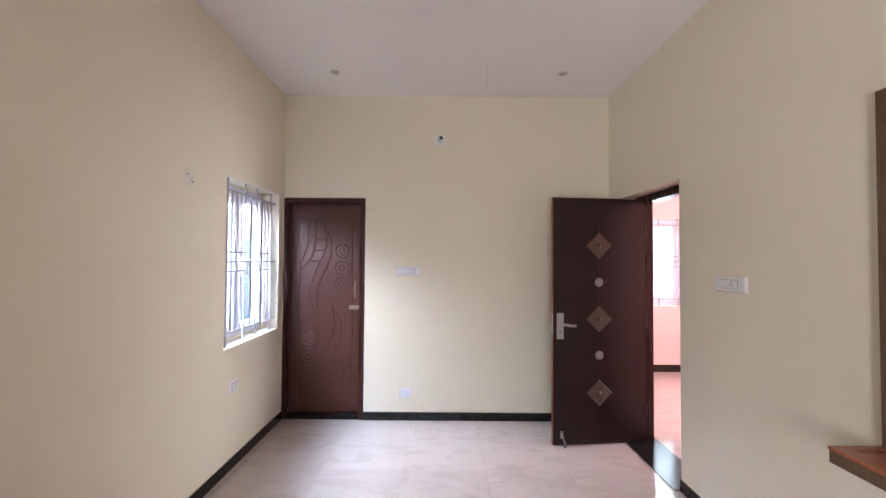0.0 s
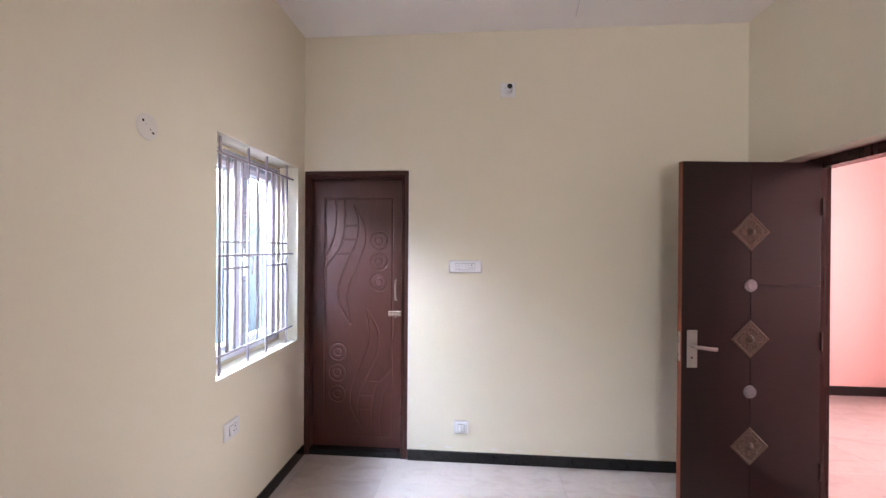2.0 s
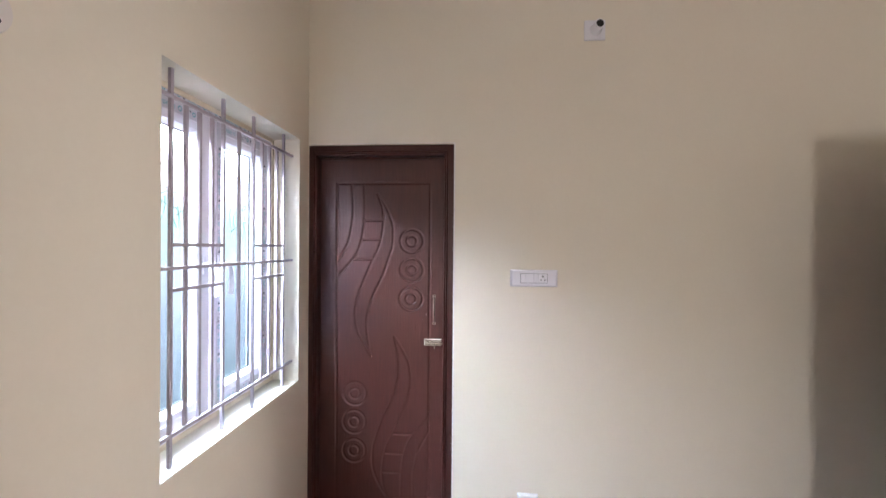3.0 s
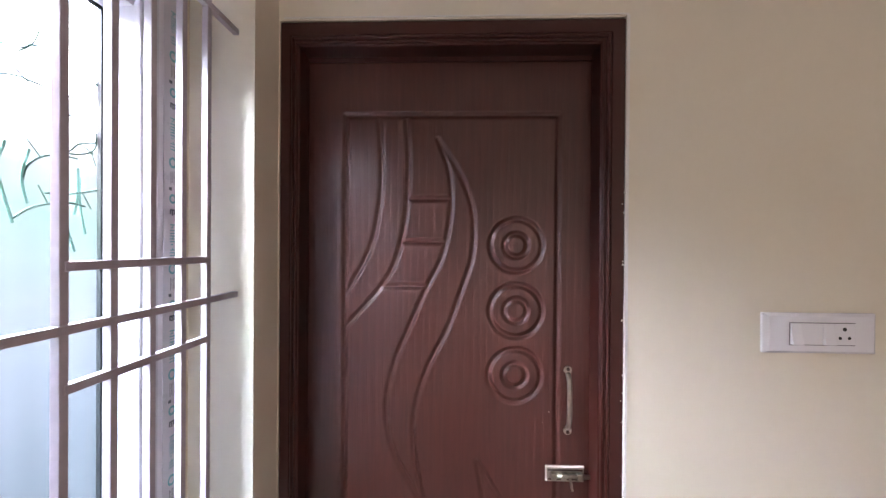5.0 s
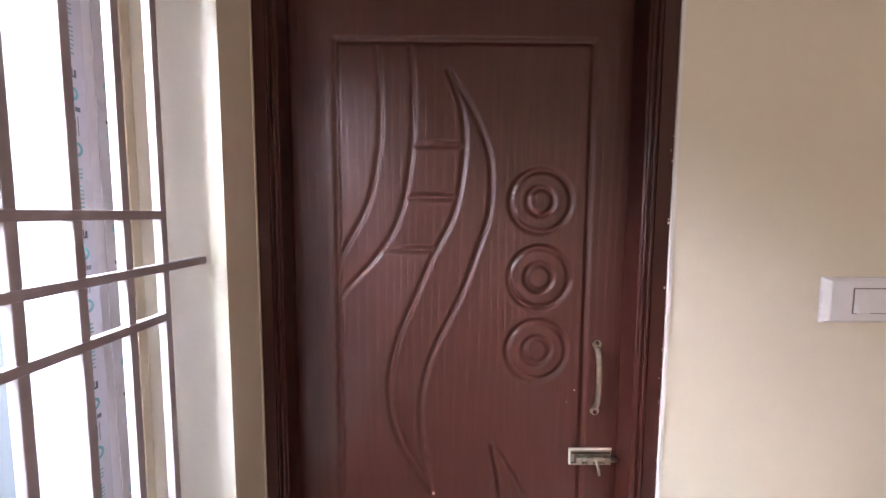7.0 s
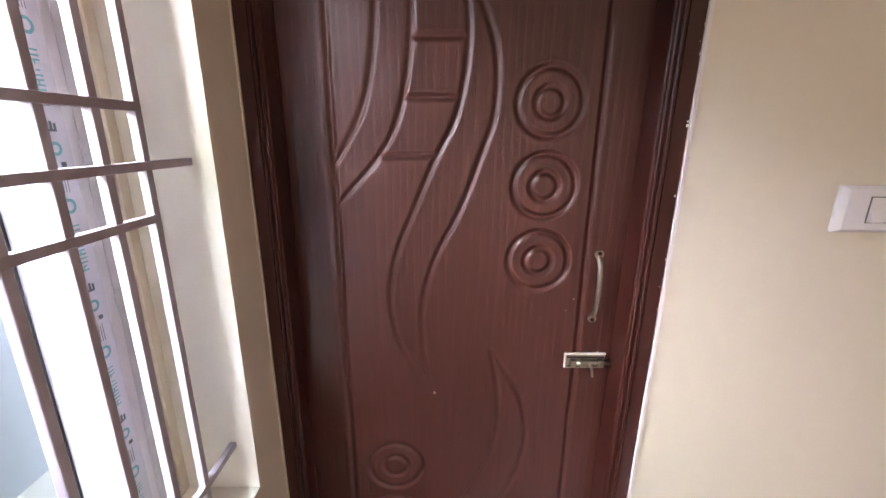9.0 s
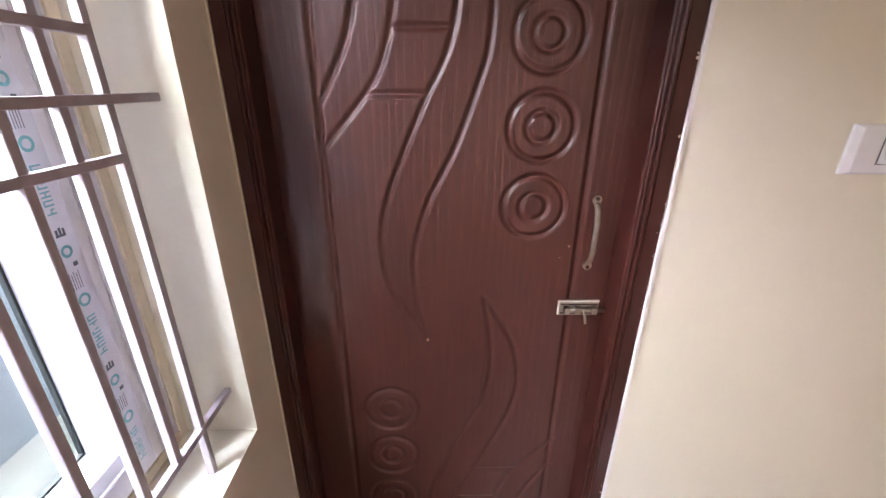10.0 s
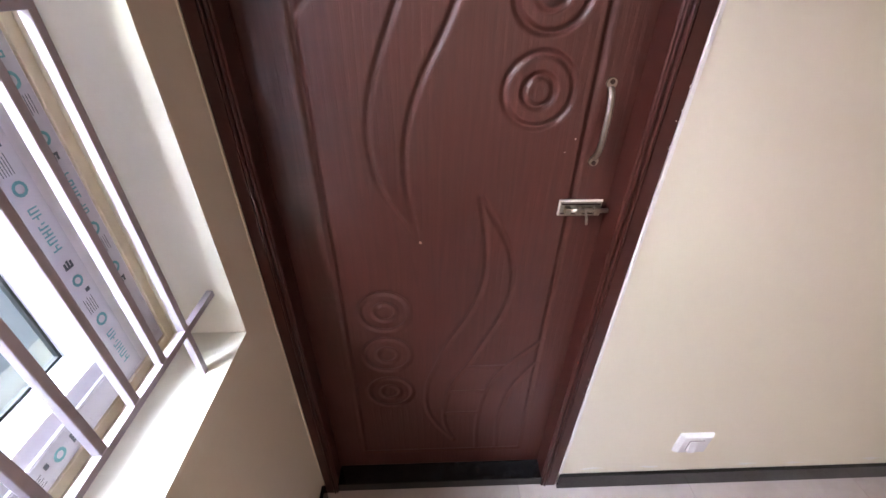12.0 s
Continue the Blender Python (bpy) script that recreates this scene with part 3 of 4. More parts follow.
def build_bedroom_window():
    x0, x1, z0, z1 = BW
    part("window_reveal", boxes((x0, x0 + 0.003, BN - 0.002, BN + 0.129, z0 + 0.003, z1 - 0.003), (x1 - 0.003, x1, BN - 0.002, BN + 0.129, z0 + 0.003, z1 - 0.003), (x0, x1, BN - 0.002, BN + 0.129, z0, z0 + 0.003), (x0, x1, BN - 0.002, BN + 0.129, z1 - 0.003, z1)), white_lip, kind="structure")
    w = thing("window_2", (0, 0, 0), "white casement window with pale glass behind a steel grille in the coral bedroom", "window", kind="structure")
    bm = bmesh.new()
    profile_ring(bm, BN + 0.13, x0, x1, z0, z1, 0.05, 0, 0.06, "y")
    xm = (x0 + x1) / 2
    box(bm, xm - 0.03, xm + 0.03, BN + 0.13, BN + 0.18, z0 + 0.05, z1 - 0.05)
    part("window_frame", bm, upvc, w, bevel=0.002)
    for a, b in ((x0 + 0.05, xm - 0.03), (xm + 0.03, x1 - 0.05)):
        bm = bmesh.new()
        profile_ring(bm, BN + 0.12, a, b, z0 + 0.05, z1 - 0.05, 0.06, 0, 0.05, "y")
        sash = part("sash", bm, upvc, w, "white casement sash", bevel=0.002)
        zc = (z0 + z1) / 2
        part("pane", boxes((a + 0.05, b - 0.05, BN + 0.145, BN + 0.151, z0 + 0.10 - zc, z1 - 0.10 - zc)), frosted, sash, "pale frosted pane", offset=(0, 0, zc))
    ys = [x0 + 0.085 + (x1 - x0 - 0.17) * k for k in (0, 0.09, 0.18, 0.27, 0.36, 0.5, 0.64, 0.73, 0.82, 0.91, 1)]
    bm = bmesh.new()
    grille_bars(bm, BN + 0.04, x0, x1, z0, z1, ys, "y")
    part("grille", bm, bar_paint, w, "painted square-bar steel grille")


build_bedroom_window()


# DOOR 1: moulded bathroom door, shut, in its frame
FACE = 0.067
LEAF = (0.046, 0.738, 0.045, 2.052)


def PT(x, z):
    return (x * 1.007, 0.761 + (z - 0.759) * 1.0144)


def groove_lines():
    """Centre lines of the routed pattern, in x and z; the lower half is the upper one turned half round."""
    up = [
        [(0.219, 1.893), (0.226, 1.768), (0.218, 1.668), (0.196, 1.577), (0.148, 1.490), (0.137, 1.475)],
        [(0.286, 1.893), (0.291, 1.791), (0.286, 1.669), (0.265, 1.566), (0.230, 1.497), (0.147, 1.402), (0.137, 1.385)],
        [(0.363, 1.845), (0.390, 1.769), (0.395, 1.681), (0.375, 1.567), (0.335, 1.486), (0.294, 1.391), (0.256, 1.294), (0.240, 1.196), (0.257, 1.095), (0.306, 1.005), (0.330, 0.967)],
        [(0.363, 1.845), (0.418, 1.758), (0.448, 1.670), (0.447, 1.568), (0.422, 1.486), (0.388, 1.392), (0.335, 1.283), (0.309, 1.184), (0.310, 1.083), (0.330, 0.967)],
        [(0.294, 1.702), (0.388, 1.703)],
        [(0.277, 1.599), (0.375, 1.599)],
        [(0.230, 1.491), (0.337, 1.492)],
    ]
    cx, cz = 0.3985, 1.0255
    lines = []
    for ctrl in up:
        p = [(v.x, v.y) for v in smooth_curve([Vector((*PT(*c), 0)) for c in ctrl], 8)]
        lines.append(p)
        lines.append([(2 * cx - x, 2 * cz - z) for x, z in p])
    x0, x1, z0, z1 = 0.138, 0.656, 2 * cz - 1.922, 1.922
    lines += [[(x0, z0), (x0, z1)], [(x1, z0), (x1, z1)], [(x0, z1), (x1, z1)], [(x0, z0), (x1, z0)]]
    rings = [(0.556, 1.606), (0.556, 1.447), (0.554, 1.290)]
    rings += [(2 * cx - x, 2 * cz - z) for x, z in rings]
    return lines, rings


def groove_depth(X, Z):
    """Depth of the routed pattern at each place: round-bottomed channels, rings with soft lips."""
    lines, rings = groove_lines()
    best = np.full(X.shape, 9.0)
    for line in lines:
        for (ax, az), (bx, bz) in zip(line, line[1:]):
            dx, dz = bx - ax, bz - az
            n = max(dx * dx + dz * dz, 1e-9)
            t = np.clip(((X - ax) * dx + (Z - az) * dz) / n, 0, 1)
            best = np.minimum(best, np.hypot(X - ax - t * dx, Z - az - t * dz))
    for cx, cz in rings:
        r = np.hypot(X - cx, Z - cz)
        best = np.minimum(best, np.minimum(np.abs(r - 0.063), np.abs(r - 0.0275)))
    half = 0.0092
    groove = np.where(best < half, 0.0054 * (0.5 + 0.5 * np.cos(np.pi * best / half)), 0)
    lip = np.where((best >= half) & (best < half + 0.006), 0.0002 * np.sin(np.pi * (best - half) / 0.006), 0)
    # grooves get shallower towards the foot to imitate the weaker light there
    dimmed = 0.45 + 0.55 * np.clip((Z - 0.15) / 0.8, 0, 1)
    return (groove - lip) * dimmed


def build_bathroom_door():
    d = thing("door_1", (0, 0, 0), "shut red-brown moulded bathroom door with routed waves and rings in a dark brown frame", "door", kind="structure")
    # frame: one moulded profile swept up, across and down with mitred corners
    x0, x1, zt = 0.004, 0.787, 2.115
    profile = ((0, 0.10), (0, 0.0015), (0.0015, 0), (0.029, 0), (0.0305, 0.0025), (0.032, -0.001), (0.0345, -0.0035), (0.037, -0.0035), (0.039, -0.001), (0.040, 0.003),
               (0.0415, 0.003), (0.0425, 0.0), (0.0445, -0.0015), (0.0465, -0.0015), (0.0485, 0.0005), (0.0495, 0.005), (0.052, 0.007), (0.053, 0.010), (0.053, 0.10))
    bm = bmesh.new()
    rings = []
    for s, y in profile:
        xl, xr, z = x0 + s * 0.80, x1 - s, zt - s
        rings.append([bm.verts.new(p) for p in ((xl, y, 0), (xl, y, z), (xr, y, z), (xr, y, 0))])
    for a, b in zip(rings, rings[1:] + rings[:1]):
        for k in range(3):
            bm.faces.new((a[k], a[k + 1], b[k + 1], b[k]))
    part("door_frame", bm, frame_foil, d, "glossy dark brown moulded door frame")
    # leaf: front relief as a fine grid
    lx0, lx1, lz0, lz1 = LEAF
    nx, nz = 200, 576
    X, Z = np.meshgrid(np.linspace(lx0, lx1, nx), np.linspace(lz0, lz1, nz))
    Y = FACE + groove_depth(X, Z)
    verts = np.stack([X.ravel(), Y.ravel(), Z.ravel()], 1).tolist()
    idx = np.arange(nx * nz).reshape(nz, nx)
    quads = np.stack([idx[:-1, :-1].ravel(), idx[:-1, 1:].ravel(), idx[1:, 1:].ravel(), idx[1:, :-1].ravel()], 1).tolist()
    n = len(verts)
    verts += [(lx0, FACE + 0.03, lz0), (lx1, FACE + 0.03, lz0), (lx1, FACE + 0.03, lz1), (lx0, FACE + 0.03, lz1)]
    quads += [idx[0, ::-1].tolist() + [n, n + 1], idx[-1, :].tolist() + [n + 2, n + 3], idx[:, 0].tolist() + [n + 3, n], idx[::-1, -1].tolist() + [n + 1, n + 2], [n, n + 3, n + 2, n + 1]]
    me = bpy.data.meshes.new("leaf")
    me.from_pydata(verts, [], quads)
    me.materials.append(pvc_leaf)
    me.polygons.foreach_set("use_smooth", [True] * ((nx - 1) * (nz - 1)) + [False] * 5)
    leaf = new("leaf", me)
    leaf.parent = d
    tagged(leaf, "red-brown wood-grain leaf with routed wave and ring pattern")
    # stops behind the frame
    part("door_stop", boxes((0.044, LEAF[0] + 0.001, 0.056, 0.115, 0.0, 2.07), (LEAF[1] - 0.001, 0.742, 0.056, 0.115, 0, 2.07), (0.044, 0.742, 0.0625, 0.115, LEAF[3] - 0.001, 2.07)), frame_foil, d)
    part("sill_block", boxes((0.045, 0.740, 0.004, 0.12, 0.0, 0.043)), black_granite, d, "black granite threshold", bevel=0.002)
    # pull handle
    bm = bmesh.new()
    hx = 0.682
    sweep(bm, smooth_curve([(hx, FACE - 0.003, 1.298), (hx, FACE - 0.013, 1.288), (hx, FACE - 0.020, 1.262), (hx, FACE - 0.021, 1.232), (hx, FACE - 0.020, 1.202), (hx, FACE - 0.013, 1.178), (hx, FACE - 0.003, 1.168)], 6), 0.011, 0.011, (1, 0, 0))
    for z in (1.306, 1.160):
        cylinder(bm, (hx, FACE - 0.004, z), (0, 1, 0), 0.0095, 0.006)
    h = part("door_handle", bm, old_steel, d, "worn steel D-shaped pull handle", smooth=False)
    bm = bmesh.new()
    for z in (1.309, 1.157):
        cylinder(bm, (hx, FACE - 0.0065, z), (0, 1, 0), 0.0042, 0.004, 12)
    part("screw", bm, dark_hinge, h, "dark screw head in the handle lug")
    # tower bolt
    bx0, bx1, bz = 0.632, 0.722, 1.054
    bm = boxes((bx0, bx1, FACE - 0.0035, FACE + 0.001, bz - 0.017, bz + 0.019))
    b = part("bolt", bm, old_steel, d, "scuffed steel tower bolt with white paint on its rim", bevel=0.001)
    part("bolt_rim", boxes((bx0 - 0.002, bx1, FACE - 0.0045, FACE - 0.001, bz + 0.017, bz + 0.021), (bx0 - 0.0025, bx0 + 0.001, FACE - 0.0045, FACE - 0.001, bz - 0.015, bz + 0.020)), white_lip, b)
    bm = bmesh.new()
    cylinder(bm, (bx0 + 0.012, FACE - 0.010, bz - 0.001), (1, 0, 0), 0.0052, 0.098)
    part("rod", bm, old_steel, b, smooth=True)
    part("slot", boxes((bx0 + 0.004, bx1 - 0.003, FACE - 0.0042, FACE - 0.003, bz + 0.009, bz + 0.0125), (bx0 + 0.004, bx1 - 0.003, FACE - 0.0042, FACE - 0.003, bz - 0.0125, bz - 0.0095)), dark_hinge, b, "dark slots in the bolt plate")
    bm = bmesh.new()
    for x in (bx0 + 0.016, bx0 + 0.040, bx0 + 0.078):
        box(bm, x - 0.006, x + 0.006, FACE - 0.0165, FACE, bz - 0.009, bz + 0.007)
    part("guide", bm, old_steel, b, bevel=0.002)
    bm = bmesh.new()
    sweep(bm, smooth_curve([(bx0 + 0.054, FACE - 0.012, bz), (bx0 + 0.054, FACE - 0.024, bz - 0.010), (bx0 + 0.055, FACE - 0.026, bz - 0.020), (bx0 + 0.057, FACE - 0.024, bz - 0.026)], 5), 0.0055, 0.0055, (1, 0, 0))
    part("lever", bm, old_steel, b)
    # flecks of paint on the foil and on the frame's edge
    fleck_rnd = random.Random(4)
    spots = [(0.622, FACE, 1.177, 0.0009), (0.638, FACE, 1.204, 0.0011), (0.784, 0.0, 1.564, 0.0026), (0.783, 0.0, 1.439, 0.0022)]
    spots += [(0.780 + fleck_rnd.uniform(0, 0.006), 0.0, fleck_rnd.uniform(0.4, 2.0), fleck_rnd.uniform(0.0008, 0.0018)) for k in range(16)]
    for x, y, z, rad in spots:
        bm = bmesh.new()
        bmesh.ops.create_uvsphere(bm, u_segments=7, v_segments=4, radius=rad, matrix=Matrix.Translation((x, y, z)) @ Matrix.Diagonal((1, 0.35, fleck_rnd.uniform(0.8, 1.9), 1)))
        part("paint_fleck", bm, white_lip, d, "tiny white paint fleck")
    bm = bmesh.new()
    bmesh.ops.create_uvsphere(bm, u_segments=9, v_segments=5, radius=0.0045, matrix=Matrix.Translation((0.741, 0.001, 0.636)) @ Matrix.Diagonal((1, 0.4, 1.3, 1)))
    part("rust_spot", bm, edge_wood, d, "small orange rust-brown spot")
    # a bared spot in the foil
    bm = bmesh.new()
    cylinder(bm, (0.337, FACE - 0.001, 0.969), (0, 1, 0), 0.003, 0.004, 10)
    part("screw_cap", bm, bared_foil, leaf, "small pinkish screw head")


build_bathroom_door()
# plaster lip where the wall paint meets the frame
part("wall_edge_trim", boxes((0.7872, 0.7950, -0.0035, 0.02, 0.078, 2.122), (0.012, 0.7928, -0.0025, -0.0002, 2.1222, 2.126)), white_lip, kind="structure", bevel=0.001)


# DOOR 2: ornate veneered door, standing open against the east wall opening
def build_ornate_door():
    d = thing("door_2", (0, 0, 0), "open dark veneered bedroom door with bronze diamond plates and silver medallions", "door", kind="structure")
    fx0, fx1 = W + 0.125, W + 0.222
    y0, y1, zt = DO[0] + 0.001, DO[1] - 0.001, DO[2] - 0.001
    bm = boxes((fx0, fx1, y1 - 0.105, y1, 0, zt), (fx0, fx1, y0, y0 + 0.06, 0, zt), (fx0, fx1, y0 + 0.06, y1 - 0.105, zt - 0.060, zt))
    part("door_frame", bm, dark_wood_v, d, "dark stained hardwood door frame", bevel=0.003)
    # leaf in its own axes: u along the leaf from the hinge, v its thickness, z up
    hinge = Vector((3.253, -0.440, 0))
    free = Vector((2.451, -0.515, 0))
    L = (free - hinge).length
    ang = math.degrees(math.atan2((free - hinge).y, (free - hinge).x))
    leaf_axes = pose(hinge.x, hinge.y, 0, 0, 0, ang)
    t = 0.036
    z0, z1 = 0.008, 2.057

    def on_leaf(name, bm, mat, parent, label="", bevel=0.0, smooth=False):
        bmesh.ops.transform(bm, matrix=leaf_axes, verts=bm.verts)
        return part(name, bm, mat, parent, label, bevel, smooth)
    # front face (towards the hall) is at v = +0 side facing -y; slabs with open grooves between them
    uc = L * 0.505
    g = 0.0027
    zs = 1.348
    bm = boxes((0.0, L - 0.002, -t, -0.004, z0, z1))
    leaf = on_leaf("leaf", bm, dark_wood, d, "dark brown veneered leaf", bevel=0.001)
    bm = boxes((uc + g, L - 0.002, -0.0045, 0.0, z0, z1), (0.0, uc - g, -0.0045, 0.0, zs + g, z1), (0.0, uc - g, -0.0045, 0.0, z0, zs - g))
    on_leaf("veneer_panel", bm, dark_wood, leaf, "horizontal-grain dark veneer with thin grooves", bevel=0.0008)
    bm = boxes((L - 0.002, L, -t, 0.0, z0, z1))
    on_leaf("edge_strip", bm, edge_wood, leaf, "orange-brown edge strip")
    # diamond plates with raised rim, petals and boss
    for z in (1.655, 1.040, 0.425):
        bm = bmesh.new()
        r = 0.112
        for (ra, rb, va, vb) in ((r, r - 0.006, 0.0, 0.006), (r - 0.006, r - 0.016, 0.006, 0.006), (r - 0.016, r - 0.022, 0.006, 0.0035), (r - 0.022, 0.0, 0.0035, 0.0035)):
            pa = [bm.verts.new((uc + ra * math.cos(k * math.pi / 2), va, z + ra * math.sin(k * math.pi / 2))) for k in range(4)]
            pb = [bm.verts.new((uc + rb * math.cos(k * math.pi / 2), vb, z + rb * math.sin(k * math.pi / 2))) for k in range(4)]
            for k in range(4):
                q = [pa[k], pa[(k + 1) % 4], pb[(k + 1) % 4], pb[k]]
                if rb > 0:
                    bm.faces.new(q)
            if rb == 0:
                bm.faces.new(pa)
        for k in range(4):
            a = k * math.pi / 2
            for b in (-0.5, 0.5):
                ctr = [(uc + 0.028 * math.cos(a + b), 0.005, z + 0.028 * math.sin(a + b)), (uc + 0.048 * math.cos(a + b * 0.9), 0.005, z + 0.048 * math.sin(a + b * 0.9)), (uc + 0.066 * math.cos(a + b * 0.3), 0.005, z + 0.066 * math.sin(a + b * 0.3)), (uc + 0.050 * math.cos(a), 0.005, z + 0.050 * math.sin(a))]
                sweep(bm, smooth_curve(ctr, 4), 0.006, 0.006, (0, 1, 0))
            cylinder(bm, (uc + 0.085 * math.cos(a), 0.003, z + 0.085 * math.sin(a)), (0, 1, 0), 0.007, 0.006, 10, 0.003)
            a2 = a + math.pi / 4
            cylinder(bm, (uc + 0.052 * math.cos(a2), 0.003, z + 0.052 * math.sin(a2)), (0, 1, 0), 0.011, 0.004, 12, 0.006)
        plate = on_leaf("diamond_plate", bm, bronze, leaf, "antique bronze diamond plate with embossed petals")
        bm = bmesh.new()
        cylinder(bm, (uc, 0.003, z), (0, 1, 0), 0.024, 0.006, 24, 0.020)
        bmesh.ops.create_uvsphere(bm, u_segments=18, v_segments=9, radius=0.017, matrix=Matrix.Translation((uc, 0.006, z)))
        on_leaf("boss", bm, bronze, plate, smooth=True)
    for z in (1.348, 0.738):
        bm = bmesh.new()
        cylinder(bm, (uc, 0.0, z), (0, 1, 0), 0.037, 0.008, 32, 0.034)
        cylinder(bm, (uc, 0.007, z), (0, 1, 0), 0.027, 0.004, 28, 0.024)
        on_leaf("medallion", bm, silver_cap, leaf, "round silver medallion", smooth=False)
    # lever lock
    bm = boxes((L - 0.090, L - 0.032, 0, 0.007, 0.878, 1.092))
    lock = on_leaf("lock_plate", bm, steel, leaf, "tall brushed steel lock plate", bevel=0.002)
    bm = bmesh.new()
    cylinder(bm, (L - 0.058, 0.006, 1.000), (0, 1, 0), 0.010, 0.040, 20)
    sweep(bm, smooth_curve([(L - 0.052, 0.045, 1.004), (L - 0.092, 0.047, 1.000), (L - 0.140, 0.045, 0.993), (L - 0.182, 0.042, 0.990)], 4), 0.009, 0.021, (0, 0, 1))
    on_leaf("lever", bm, steel, lock, "curved steel lever")
    bm = bmesh.new()
    cylinder(bm, (L - 0.058, 0.0055, 0.935), (0, 1, 0), 0.006, 0.003, 14)
    on_leaf("keyhole", bm, black_plastic, lock)
    bm = boxes((L - 0.001, L + 0.0015, -t + 0.007, -0.007, 0.91, 1.08))
    box(bm, L + 0.001, L + 0.013, -t + 0.012, -0.014, 1.015, 1.035)
    on_leaf("strike_plate", bm, steel, lock, bevel=0.0005)
    # foot bolt near the free edge
    bm = boxes((L - 0.085, L - 0.062, 0, 0.003, 0.06, 0.12))
    stop = on_leaf("door_stopper", bm, steel, leaf, "steel fold-down door stopper with rubber foot", bevel=0.001)
    bm = bmesh.new()
    sweep(bm, [(L - 0.073, 0.008, 0.115), (L - 0.080, 0.020, 0.07), (L - 0.090, 0.034, 0.03)], 0.008, 0.008, (0, 1, 0))
    on_leaf("arm", bm, steel, stop)
    bm = bmesh.new()
    cylinder(bm, (L - 0.090, 0.034, 0.001), (0, 0, 1), 0.013, 0.03, 18, 0.010)
    on_leaf("rubber_foot", bm, grey_plastic, stop)
    # hinges
    for z in (0.28, 1.03, 1.80):
        bm = bmesh.new()
        cylinder(bm, (-0.006, 0.004, z - 0.05), (0, 0, 1), 0.006, 0.10, 12)
        on_leaf("hinge", bm, dark_hinge, leaf, "steel butt hinge")


build_ornate_door()


# the hatch in the east wall with its timber lining and counter
hatch = thing("hatch_frame", (0, 0, 0), "brown timber lining round the kitchen hatch", "frame", kind="structure")
part("jamb", boxes((W - 0.030, X3, CO[1] - 0.050, CO[1] + 0.012, 0.8735, CO[3]), (W - 0.030, X3, CO[0] - 0.012, CO[0] + 0.050, 0.8735, CO[3])), post_wood, hatch, bevel=0.003)
part("head", boxes((W - 0.030, X3, CO[0] + 0.050, CO[1] - 0.050, CO[3] - 0.05, CO[3])), post_wood, hatch, bevel=0.003)
counter = thing("hatch_counter", (3.1, -3.0, 0.81), "orange-brown wooden counter shelf with a dark edge, projecting from the hatch", "counter")
part("counter_top", boxes((2.925 - 3.1, X3 + 0.05 - 3.1, CO[0] + 0.002 + 3.0, -2.402 + 3.0, 0.050, 0.062)), counter_wood, counter, bevel=0.002)
part("counter_edge", boxes((2.928 - 3.1, W - 3.101, CO[0] + 0.005 + 3.0, -2.405 + 3.0, 0.004, 0.0495)), post_wood, counter, bevel=0.002)


# paint and putty smears just above the skirting
smear_rnd = random.Random(11)
for k in range(9):
    cx, cz = 0.90 + 0.24 * k + smear_rnd.uniform(-0.05, 0.05), 0.094 + smear_rnd.uniform(0, 0.018)
    bm = bmesh.new()
    ring = [bm.verts.new((cx + math.cos(a * 0.524) * smear_rnd.uniform(0.012, 0.045), -0.0006, cz + math.sin(a * 0.524) * smear_rnd.uniform(0.003, 0.010))) for a in range(12)]
    back = [bm.verts.new((v.co.x, 0.0004, v.co.z)) for v in ring]
    bm.faces.new(ring)
    for a in range(12):
        bm.faces.new((ring[a], ring[(a + 1) % 12], back[(a + 1) % 12], back[a]))
    part("paint_smear", bm, white_lip, kind="structure")


